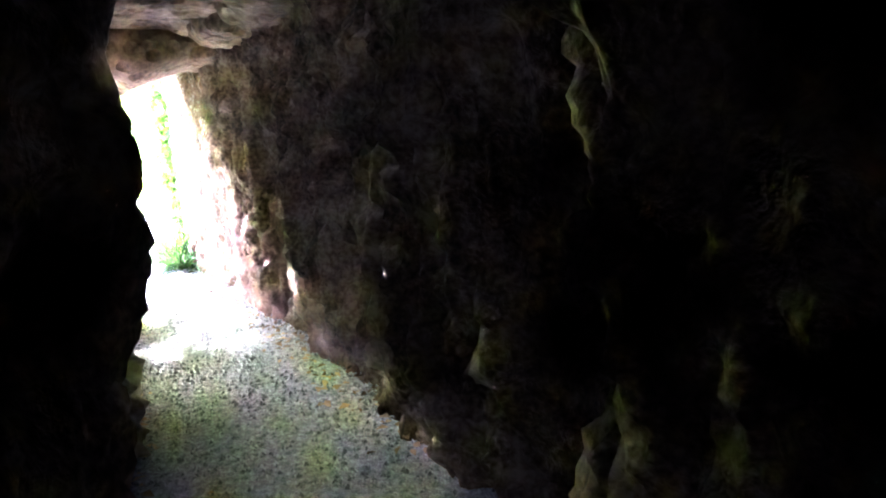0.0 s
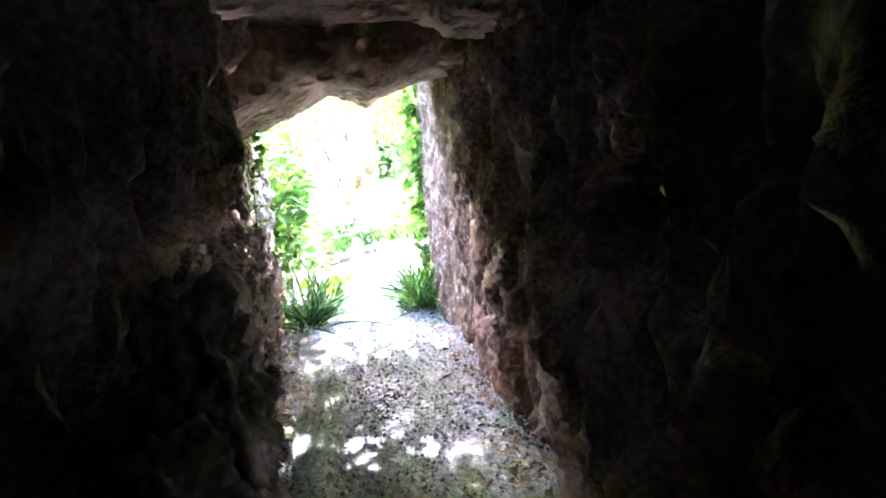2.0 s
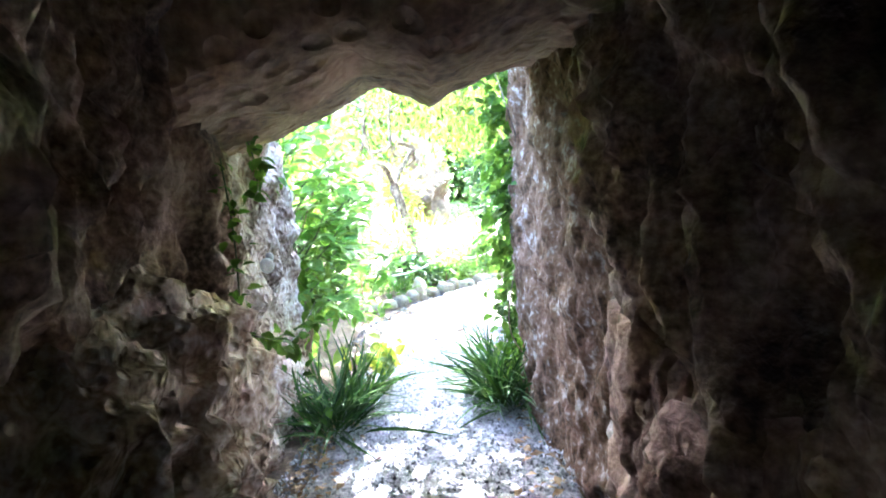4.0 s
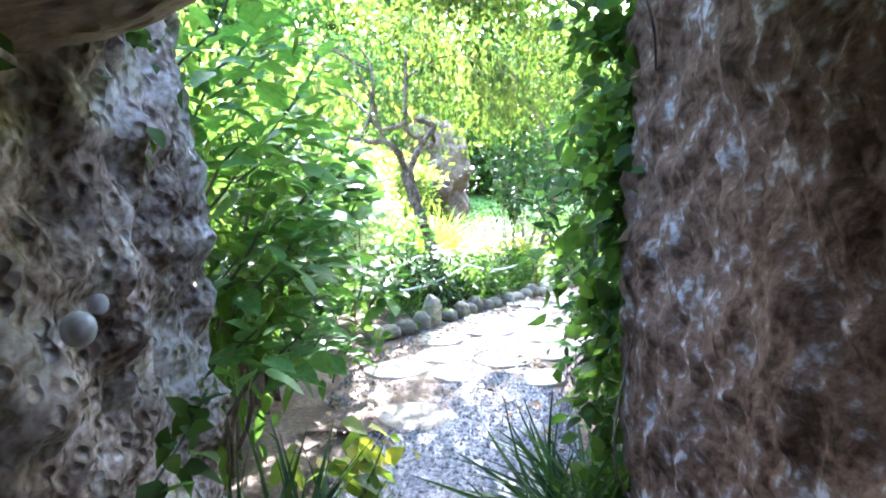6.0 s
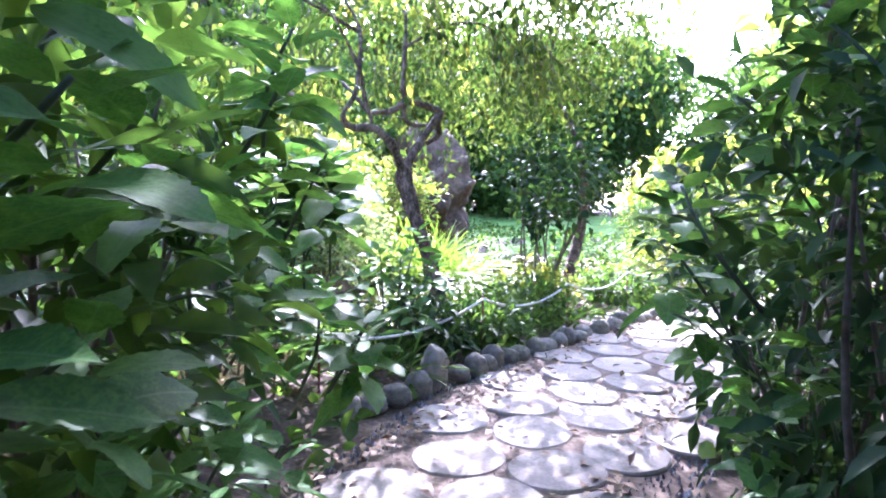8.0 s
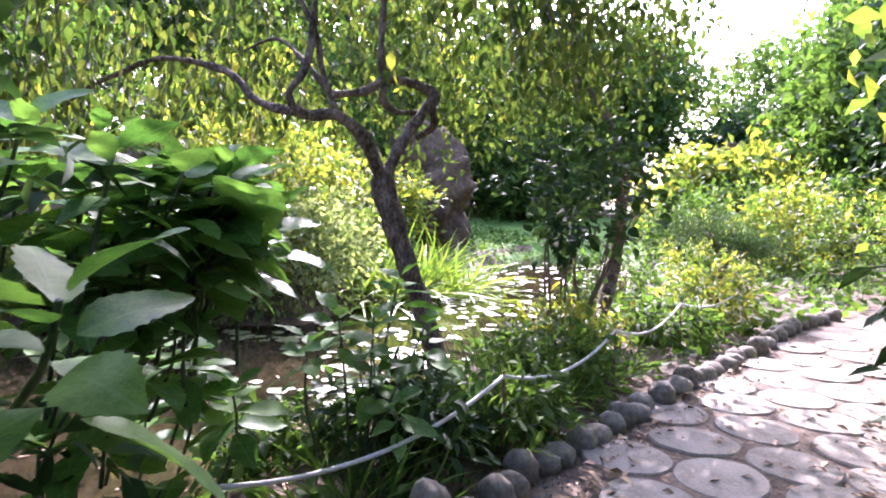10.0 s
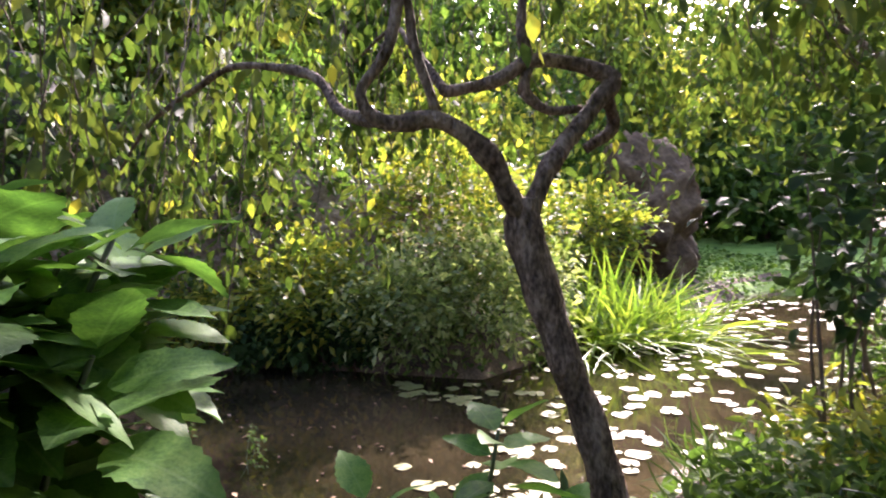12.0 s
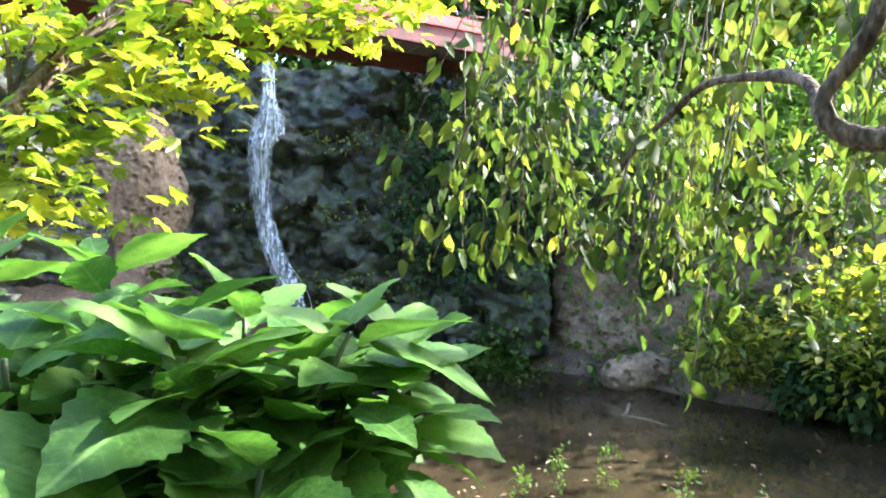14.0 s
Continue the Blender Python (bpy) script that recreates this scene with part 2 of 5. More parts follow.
def mesh_from(name, verts, faces, smooth=True):
    me = bpy.data.meshes.new(name)
    me.from_pydata([tuple(v) for v in verts], [], faces)
    me.update()
    if smooth:
        me.polygons.foreach_set("use_smooth", [True] * len(me.polygons))
    return me


def part(name, data, material, parent=None, label=""):
    """Links a bmesh or mesh as one mesh object under a thing or a part."""
    if isinstance(data, bmesh.types.BMesh):
        me = bpy.data.meshes.new(name)
        data.to_mesh(me)
        data.free()
    else:
        me = data
    if material and not me.materials:
        me.materials.append(material)
    ob = new(name, me)
    ob.parent = parent
    return tagged(ob, label)


def thing(name, at, label, category, group="", kind=""):
    ob = new(name)
    ob.location = at
    ob.empty_display_size = 0.1
    return tagged(ob, label, category, group, kind)


def local(ob_at, pts):
    return [Vector(p) - Vector(ob_at) for p in pts]


def fbm(p, octaves=4):
    return noise.fractal(p, 1.0, 2.0, octaves)


def rock_mesh(name, size, seed, subdiv=4, lump=0.16, rough=0.06, block=3.0, freq=1.6, ridge=0.0):
    """A worn boulder: a rounded block, pushed in and out at two scales. Origin at its middle."""
    bm = bmesh.new()
    bmesh.ops.create_icosphere(bm, subdivisions=subdiv, radius=1.0)
    off = Vector((seed * 7.31, seed * 3.77, seed * 5.13))
    sx, sy, sz = size
    big = max(size)
    for v in bm.verts:
        n = v.co.normalized()
        k = (abs(n.x) ** block + abs(n.y) ** block + abs(n.z) ** block) ** (-1 / block)
        q = Vector((n.x * k * sx / 2, n.y * k * sy / 2, n.z * k * sz / 2))
        d = fbm(q * freq / max(0.4, big * 0.5) + off, 3) * lump * min(size) + fbm(q * 7 + off, 4) * rough * min(0.6, big * 0.4)
        if ridge:
            w = q * 5 + off
            d += ridge * (0.4 - min(1.0, abs(fbm(w, 3)) * 2.2) + 0.5 * (0.4 - min(1.0, abs(fbm(w * 2.6, 3)) * 2.0)))
        v.co = q + n * d
    for f in bm.faces:
        f.smooth = True
    me = bpy.data.meshes.new(name)
    bm.to_mesh(me)
    bm.free()
    return me


def smooth_path(pts, step=0.1):
    """Points along a Catmull-Rom curve through pts (any width of tuple)."""
    a = np.array(pts, float)
    a = np.vstack([2 * a[0] - a[1], a, 2 * a[-1] - a[-2]])
    out = []
    for i in range(1, len(a) - 2):
        p0, p1, p2, p3 = a[i - 1:i + 3]
        n = max(2, int(np.linalg.norm((p2 - p1)[:3]) / step))
        for t in np.arange(n) / n:
            out.append(0.5 * (2 * p1 + (p2 - p0) * t + (2 * p0 - 5 * p1 + 4 * p2 - p3) * t ** 2 + (3 * p1 - p0 - 3 * p2 + p3) * t ** 3))
    out.append(a[-2])
    return np.array(out)


def tubes(name, curves, sides=7, step=0.1, knots=0.0):
    """One mesh of tapering tubes; each curve is a list of (x, y, z, radius)."""
    verts, faces = [], []
    for c in curves:
        pts = smooth_path(c, step)
        base = len(verts)
        side = Vector((0.3, 0.2, 1)).normalized()
        for i, p in enumerate(pts):
            d = Vector(pts[min(i + 1, len(pts) - 1)][:3]) - Vector(pts[max(i - 1, 0)][:3])
            d.normalize()
            a = d.cross(side)
            if a.length < 0.05:
                a = d.cross(Vector((1, 0, 0)))
            a.normalize()
            b = d.cross(a)
            side = a.cross(d)
            for k in range(sides):
                w = 2 * math.pi * k / sides
                r = p[3]
                q = Vector(p[:3]) + (a * math.cos(w) + b * math.sin(w)) * r
                if knots:
                    q += (q - Vector(p[:3])) * fbm(q * 6, 3) * knots
                verts.append(q)
        for i in range(len(pts) - 1):
            for k in range(sides):
                faces.append((base + i * sides + k, base + i * sides + (k + 1) % sides, base + (i + 1) * sides + (k + 1) % sides, base + (i + 1) * sides + k))
        faces.append(tuple(base + (len(pts) - 1) * sides + k for k in range(sides)))
        faces.append(tuple(base + k for k in reversed(range(sides))))
    return mesh_from(name, verts, faces)


def leaf_shape(n=3, width=0.42, fold=0.12, droop=0.15, teeth=0.0):
    """A unit leaf along +x with its face to +z: midrib, two sides folded up, tip drooping."""
    t = np.linspace(0, 1, n + 2)
    w = width / 2 * np.sin(np.pi * t ** 0.8) ** 0.9
    z = -droop * t ** 2
    verts = [(t[i], 0, z[i]) for i in range(n + 2)]
    faces = []
    rib = list(range(n + 2))
    for sgn in (1, -1):
        ed = [0]
        for i in range(1, n + 1):
            k = 1 + (teeth if i % 2 else -teeth)
            verts.append((t[i] + (teeth * 0.12 if i % 2 else 0), sgn * w[i] * k, z[i] + fold * w[i] * 2))
            ed.append(len(verts) - 1)
        ed.append(n + 1)
        for i in range(n + 1):
            f = [rib[i], rib[i + 1], ed[i + 1], ed[i]]
            f = [x for j, x in enumerate(f) if x not in f[:j]]
            faces.append(f if sgn > 0 else f[::-1])
    return np.array(verts, float), faces


SMALL_LEAF, ROUND_LEAF, LONG_LEAF = leaf_shape(1, 0.55, 0.2, 0.2), leaf_shape(2, 0.7, 0.15, 0.25), leaf_shape(2, 0.38, 0.2, 0.3)


def leaves_mesh(name, pos, heading, sizes, shape=SMALL_LEAF, tilt=None, rng=RNG):
    """Many leaves in one mesh: pos (n,3), heading (n,3) their way from base to tip, random roll about it."""
    pos, d = np.asarray(pos, float), np.asarray(heading, float)
    n = len(pos)
    d = d / np.maximum(1e-6, np.linalg.norm(d, axis=1))[:, None]
    up = np.tile([0.0, 0.0, 1.0], (n, 1)) + rng.normal(0, 0.45 if tilt is None else tilt, (n, 3))
    y = np.cross(up, d)
    y /= np.maximum(1e-6, np.linalg.norm(y, axis=1))[:, None]
    z = np.cross(d, y)
    sv, sf = shape
    co = pos[:, None, :] + sizes[:, None, None] * (sv[None, :, 0:1] * d[:, None, :] + sv[None, :, 1:2] * y[:, None, :] + sv[None, :, 2:3] * z[:, None, :])
    k = len(sv)
    loops = np.concatenate([np.array(f) for f in sf])
    lens = np.array([len(f) for f in sf])
    me = bpy.data.meshes.new(name)
    me.vertices.add(n * k)
    me.vertices.foreach_set("co", co.reshape(-1))
    li = (loops[None, :] + (np.arange(n) * k)[:, None]).reshape(-1)
    me.loops.add(len(li))
    me.loops.foreach_set("vertex_index", li.astype(np.int32))
    ll = np.tile(lens, n)
    me.polygons.add(len(ll))
    me.polygons.foreach_set("loop_start", (np.cumsum(ll) - ll).astype(np.int32))
    me.polygons.foreach_set("use_smooth", np.ones(len(ll), bool))
    me.update(calc_edges=True)
    return me


def clumped(n, center, radii, clumps, spread, rng=RNG, shell=0.6):
    """Places gathered round clump centres inside an ellipsoid, more of them near its skin."""
    c = rng.normal(size=(clumps, 3))
    c /= np.linalg.norm(c, axis=1)[:, None]
    c *= (shell + (1 - shell) * rng.random((clumps, 1))) * np.array(radii)
    i = rng.integers(0, clumps, n)
    return np.array(center) + c[i] + rng.normal(size=(n, 3)) * spread, np.array(center) + c


def bush(name, label, at, center, radii, n, size, material, shape=LONG_LEAF, clumps=40, spread=0.13, stems=7, category="shrub", group="", stem_mat=TWIG, stem_r=0.012, sag=0.3, shell=0.5):
    """A shrub: bare stems from the ground and a loose crown of leaves."""
    rng = np.random.default_rng(abs(hash_of(name, at)))
    ob = thing(name, at, label, category, group)
    pos, cl = clumped(n, center, radii, clumps, spread, rng, shell)
    pos[:, 2] = np.maximum(pos[:, 2], at[2] + 0.03)
    out = pos - np.array([center[0], center[1], center[2] - radii[2] * 0.5])
    head = out / np.maximum(1e-6, np.linalg.norm(out, axis=1))[:, None] + rng.normal(0, 0.7, (n, 3))
    head[:, 2] -= sag
    o = np.array(at)
    part("foliage", leaves_mesh("foliage", pos - o, head, size * rng.uniform(0.6, 1.25, n), shape, rng=rng), material, ob)
    for k in range(stems):
        tip = cl[k % len(cl)] - o
        b = np.array([rng.normal(0, 0.12), rng.normal(0, 0.12), -0.05])
        m = (b + tip) / 2 + rng.normal(0, 0.08, 3)
        part("stem", tubes("stem", [[(*b, stem_r * 1.3), (*m, stem_r), (*tip, stem_r * 0.4)]], 5, 0.15), stem_mat, ob)
    return ob


def hash_of(name, at):
    return sum(ord(c) * (i + 3) for i, c in enumerate(name)) + int(at[0] * 131) + int(at[1] * 977)

# ---- ground, water ----
POND = [(-8.3, 7.6), (-8.2, 10.0), (-8.35, 12.0), (-8.3, 13.6), (-8.6, 15.0), (-8.1, 17.0), (-8.4, 20.0), (-9.2, 24.0), (-10.5, 29.0), (-12.6, 32.5),
        (-14.2, 31.0), (-13.9, 26.5), (-12.3, 21.5), (-12.3, 19.5), (-12.3, 18.2), (-12.0, 16.7), (-13.0, 16.0), (-14.3, 15.2), (-14.9, 14.0), (-16.0, 12.7), (-17.0, 10.7), (-17.0, 8.6), (-15.0, 7.2), (-11.0, 7.0)]
WATER_Z = -0.4


def pond_distance(x, y):
    """Metres to the pond's rim, negative inside it."""
    pts = np.array(POND)
    best = np.full(x.shape, 1e9)
    inside = np.zeros(x.shape, bool)
    for (ax, ay), (bx, by) in zip(pts, np.roll(pts, -1, 0)):
        ex, ey = bx - ax, by - ay
        t = np.clip(((x - ax) * ex + (y - ay) * ey) / (ex * ex + ey * ey), 0, 1)
        best = np.minimum(best, np.hypot(x - ax - t * ex, y - ay - t * ey))
        cross = (ay > y) != (by > y)
        with np.errstate(divide="ignore", invalid="ignore"):
            inside ^= cross & (x < (bx - ax) * (y - ay) / (by - ay if by != ay else 1e-9) + ax)
    return np.where(inside, -best, best)


def ground_height(x, y):
    d = pond_distance(x, y)
    west = np.clip((-12.3 - x) / 2, 0, 1) * np.clip((19 - y) / 5, 0, 1)
    hill = np.clip((d - 0.5) * 0.9, 0, 7.0) * west
    north = np.clip((d - 1.0) * 0.08, 0, 0.9) * np.clip((y - 17) / 4, 0, 1) * np.clip((-11 - x) / 2, 0, 1)
    bank = np.clip((-6.75 - x) / 0.3, 0, 1) * np.clip((y - 10.5) / 1, 0, 1) * np.clip((20 - y) / 2, 0, 1) * np.clip(d / 0.8, 0, 1) * 0.14
    bed = np.clip(-d / 1.2, 0, 1) * -0.75
    rim = np.clip(1 - d / 0.6, 0, 1) * -0.48 * (d >= 0) + (d < 0) * -0.48
    bumps = 0.03 * np.sin(x * 2.3 + 1.7 * np.sin(y * 1.1)) * np.sin(y * 1.9 + x * 0.7)
    open_ground = np.clip((y - 5) / 2, 0, 1)
    path = np.exp(-((x + 5.6) / 1.0) ** 2)
    return -0.05 + hill + north + bank + bed + rim + bumps * open_ground * (1 - path)


def build_ground():
    xs = np.concatenate([[-2500, -400, -120, -60, -35, -28], np.arange(-24, 5, 0.2), [8, 15, 40, 150, 2500]])
    ys = np.concatenate([[-2500, -300, -60, -20, -8], np.arange(-4, 36, 0.2), [40, 50, 70, 130, 400, 2500]])
    X, Y = np.meshgrid(xs, ys)
    Z = ground_height(X, Y)
    nx = len(xs)
    verts = np.stack([X.ravel(), Y.ravel(), Z.ravel()], 1)
    faces = [(j * nx + i, j * nx + i + 1, (j + 1) * nx + i + 1, (j + 1) * nx + i) for j in range(len(ys) - 1) for i in range(nx - 1)]
    ob = part("ground", mesh_from("ground", verts, faces), SOIL)
    tagged(ob, "brown garden soil with roots and leaf litter", "ground", kind="structure")
    w = np.array([(x, y) for x, y in POND])
    c = w.mean(0)
    bm = bmesh.new()
    f = bm.faces.new([bm.verts.new((*(c + (p - c) * 1.03), WATER_Z)) for p in w])
    if f.normal.z < 0:
        f.normal_flip()
    bm.normal_update()
    bmesh.ops.recalc_face_normals(bm, faces=bm.faces)
    ob = part("water", bm, WATER)
    ob.visible_shadow = False
    tagged(ob, "dark still pond water with brown murk", "water", kind="structure")


build_ground()


def strip(name, pts, width, z, material, label, seed=1, step=0.2, wob=0.12):
    """A ground strip with ragged edges along a line of (x, y, half-width factor)."""
    line = smooth_path(pts, step)
    verts, faces = [], []
    k = 9
    for i, (x, y, w) in enumerate(line):
        d = line[min(i + 1, len(line) - 1)] - line[max(i - 1, 0)]
        d = d[:2] / np.linalg.norm(d[:2])
        nrm = np.array([d[1], -d[0]])
        for j in range(k):
            e = (j / (k - 1) * 2 - 1)
            r = e * w * width + (abs(e) ** 3) * wob * fbm(Vector((x * 1.3, y * 1.3, seed + e)), 3)
            q = np.array([x, y]) + nrm * r
            crown = 0.03 * (1 - e * e) - 0.05 * (abs(e) == 1) + 0.012 * fbm(Vector((q[0] * 3, q[1] * 3, seed)), 3)
            verts.append((*q, z + crown))
    for i in range(len(line) - 1):
        for j in range(k - 1):
            faces.append((i * k + j, i * k + j + 1, (i + 1) * k + j + 1, (i + 1) * k + j))
    ob = part(name, mesh_from(name, verts, faces), material)
    return tagged(ob, label, "path", kind="structure")


G = [P(-9, -0.3), P(-5, -0.4), P(-2, -0.15), P(1, -0.1), P(3, -0.05), P(4.2, 0.1), P(4.8, 0.25), P(5.2, 0.35), P(5.4, 0.4)]
strip("gravel_floor", [(g.x, g.y, w) for g, w in zip(G, (2.2, 1.7, 1.15, 1.05, 0.85, 0.75, 0.68, 0.42, 0.1))], 0.85, -0.025, GRAVEL, "grey crushed gravel path floor with fallen leaves", 3)
strip("path_bed", [(-5.0, 9.6, 0.9), (-5.5, 10.7, 1.0), (-5.75, 12.5, 1.0), (-5.65, 14.5, 1.0), (-5.2, 17.0, 1.0), (-4.4, 20.0, 1.0), (-3.0, 24.0, 1.0)], 1.05, -0.034, SOIL, "trodden earth and grit between the paving rounds", 5)


def scatter_gravel():
    """Loose chips over the gravel floor, joined."""
    rng = np.random.default_rng(11)
    line = smooth_path([(g.x, g.y, w) for g, w in zip(G, (2.2, 1.7, 1.15, 1.05, 0.85, 0.75, 0.68, 0.42, 0.1))], 0.1)
    n = 26000
    i = rng.integers(0, len(line) - 1, n)
    d = line[i + 1, :2] - line[i, :2]
    d /= np.linalg.norm(d, axis=1)[:, None]
    e = rng.uniform(-1, 1, n)
    q = line[i, :2] + d * rng.uniform(0, 0.12, n)[:, None] + np.stack([d[:, 1], -d[:, 0]], 1) * (e * line[i, 2] * 0.85)[:, None]
    r = rng.uniform(0.008, 0.022, n)
    base = np.array([(1, 0, -.5), (-.5, .87, -.5), (-.5, -.87, -.5), (0.1, 0.1, 0.7)])
    ang = rng.uniform(0, 6.28, n)
    c, s = np.cos(ang), np.sin(ang)
    b = base[None] * r[:, None, None] * rng.uniform(0.6, 1.3, (n, 1, 3))
    x = b[..., 0] * c[:, None] - b[..., 1] * s[:, None] + q[:, 0:1]
    y = b[..., 0] * s[:, None] + b[..., 1] * c[:, None] + q[:, 1:2]
    z = b[..., 2] + 0.005 + (0.03 * (1 - e * e) - 0.025)[:, None]
    co = np.stack([x, y, z], -1).reshape(-1, 3)
    tri = np.array([(0, 1, 3), (1, 2, 3), (2, 0, 3)])
    li = (tri.reshape(1, -1) + (np.arange(n) * 4)[:, None]).reshape(-1)
    me = bpy.data.meshes.new("gravel")
    me.vertices.add(n * 4)
    me.vertices.foreach_set("co", co.ravel())
    me.loops.add(len(li))
    me.loops.foreach_set("vertex_index", li.astype(np.int32))
    me.polygons.add(n * 3)
    me.polygons.foreach_set("loop_start", np.arange(0, n * 9, 3, dtype=np.int32))
    me.update(calc_edges=True)
    tagged(part("gravel", me, CHIP), "loose grey gravel chips on the path", "gravel", kind="stuff")


CHIP = mat("gravel_chip", [(0.055, 0.055, 0.06), (0.17, 0.17, 0.18), (0.38, 0.38, 0.40)], 30, 0.85, 0, 90, island=0.3)
scatter_gravel()


# ---- the rock passage ----
def rock_wall(name, line, top, material, label, depth=0.14, seed=1, lean=0.0, thick=0.5, rows=52, step=0.06, drip=0.35, freq=1.5, grain=9.0, fine=0.04, ridge=0.0):
    """A rough rock face along a line of (s, lat), with a plain back at a distance behind it. The face lies to the left of the line's way."""
    pts = smooth_path([(*P(s, l)[:2], 0) for s, l in line], step)
    verts, faces = [], []
    n = len(pts)
    for i, p in enumerate(pts):
        d = pts[min(i + 1, n - 1)] - pts[max(i - 1, 0)]
        nrm = Vector((-d[1], d[0], 0)).normalized()
        for j in range(rows):
            z = -0.15 + (top + 0.15) * j / (rows - 1)
            q = Vector((p[0], p[1], z))
            a = fbm(Vector((q.x * freq, q.y * freq, z * freq * 0.6 + seed * 9)), 4)
            b = fbm(Vector((q.x * 5, q.y * 5, z * 5 * drip + seed * 5)), 4)
            c = fbm(Vector((q.x * grain, q.y * grain, z * grain * 0.8 + seed * 3)), 3)
            r = 0.0
            if ridge:
                w = Vector((q.x * 3.2, q.y * 3.2, z * 1.15 + seed * 4))
                r = 0.5 - min(1.0, abs(fbm(w + Vector((a, b, c)) * 0.35, 3)) * 2.2)
                r += 0.55 * (0.5 - min(1.0, abs(fbm(w * 2.7 + Vector((c, a, b)) * 0.5, 3)) * 2.0))
            verts.append(q + nrm * (a * depth + b * depth * 0.6 + c * fine + r * ridge + lean * z * z / (top * top)))
    for i, p in enumerate(pts):
        d = pts[min(i + 1, n - 1)] - pts[max(i - 1, 0)]
        nrm = Vector((-d[1], d[0], 0)).normalized()
        for j in range(rows):
            z = -0.15 + (top + 0.15) * j / (rows - 1)
            verts.append(Vector((p[0], p[1], z)) - nrm * thick)
    m = n * rows
    for i in range(n - 1):
        for j in range(rows - 1):
            a, b, c, d = i * rows + j, (i + 1) * rows + j, (i + 1) * rows + j + 1, i * rows + j + 1
            faces.append((a, b, c, d))
            faces.append((m + d, m + c, m + b, m + a))
        for j in (0, rows - 1):
            a, b = i * rows + j, (i + 1) * rows + j
            faces.append((a, m + a, m + b, b) if j == 0 else (b, m + b, m + a, a))
    for i in (0, n - 1):
        for j in range(rows - 1):
            a, b = i * rows + j, i * rows + j + 1
            faces.append((b, m + b, m + a, a) if i == 0 else (a, m + a, m + b, b))
    ob = part(name, mesh_from(name, verts, faces), material)
    return tagged(ob, label, "wall", kind="structure")


RIGHT_IN = [(-8.2, -0.4), (-7.6, 0.9), (-6.2, 1.1), (-5.2, 0.72), (-4.8, 0.5), (-4.4, 0.42), (-4.12, 0.44), (-4.0, 0.95), (-3.75, 1.05), (-3.58, 0.6), (-2.9, 0.62), (-2.2, 0.70), (-1.7, 0.78), (-1.0, 0.75), (-0.3, 0.78), (0.4, 0.75), (1.0, 0.82)]
RIGHT_OUT = [(0.85, 0.84), (1.3, 0.72), (2.0, 0.68), (2.7, 0.62), (2.98, 0.68), (3.12, 1.1), (3.05, 2.2)]
LEFT_IN = [(1.3, -1.12), (0.4, -1.15), (-0.6, -1.08), (-1.6, -1.0), (-2.4, -0.92), (-3.1, -0.78), (-3.7, -0.62), (-4.05, -0.9), (-4.6, -1.35), (-5.6, -1.75), (-7.0, -1.7), (-8.2, -0.9), (-8.3, -0.2)]
LEFT_OUT = [(3.0, -2.6), (3.2, -1.6), (3.12, -1.08), (2.7, -1.0), (2.0, -1.03), (1.2, -1.1)]
rock_wall("wall_east", RIGHT_IN, 2.9, ROCK, "rough brown rock wall of a dark grotto passage", 0.15, 1, -0.04, step=0.035, rows=84, ridge=0.085)
rock_wall("wall_east_mouth", RIGHT_OUT, 2.5, CONGLOM, "pebbly grey and brown rock face at the grotto mouth", 0.06, 2, 0.0, drip=0.8, step=0.03, rows=96, freq=1.6, grain=15.0, fine=0.024, ridge=0.008)
rock_wall("wall_west", LEFT_IN, 2.9, ROCK, "rough dark rock wall of a grotto passage", 0.15, 3, 0.5, step=0.04, rows=76, ridge=0.05)
rock_wall("wall_west_mouth", LEFT_OUT, 2.15, PITTED, "pitted grey rock pillar at the grotto mouth", 0.08, 4, 0.0, drip=1.0, step=0.04, rows=70, freq=2.0, grain=10.0, fine=0.045)


def boulder(at, size, seed, label, material=ROCK, rz=0.0, rx=0.0, ry=0.0, group="boulders in the grotto", name="boulder", subdiv=5, lump=0.16, rough=0.06, block=3.0, ridge=0.0):
    ob = part(name, rock_mesh(name, size, seed, subdiv, lump, rough, block, 1.6, ridge), material)
    ob.matrix_world = Matrix.Translation(at) @ PASSAGE @ pose(0, 0, 0, rx, ry, rz)
    return tagged(ob, label, "rock", group)


# low ledge of rocks along one side, heavy toe stones along the other
# Paler stone colours on these three make up for weak bounce light.
boulder(P(0.35, -0.98, 0.52), (0.5, 1.7, 1.45), 3, "pitted brown boulder standing against the grotto wall", PITTED, rough=0.2, ridge=0.07)
boulder(P(-1.2, -0.78, 0.46), (0.44, 0.6, 1.3), 5, "knobbly grey boulder standing against the grotto wall", LIME, rough=0.2, ridge=0.08)
boulder(P(-1.95, -0.74, 0.3), (0.44, 0.6, 0.85), 8, "knobbly dark boulder standing against the grotto wall", LIME, rough=0.2, ridge=0.08)
boulder(P(0.62, 0.92, 0.4), (0.5, 0.75, 1.5), 9, "smooth reddish boulder at the foot of the wall", REDROCK, rough=0.1, lump=0.1, ridge=0.04)
boulder(P(-0.05, 0.95, 0.3), (0.55, 1.1, 1.3), 12, "smooth reddish boulder at the foot of the wall", REDROCK, rz=8, rough=0.1, ridge=0.06)
boulder(P(-1.1, 0.95, 0.2), (0.5, 1.4, 0.95), 14, "smooth reddish boulder at the foot of the wall", REDROCK, rz=-5, rough=0.1, ridge=0.07)

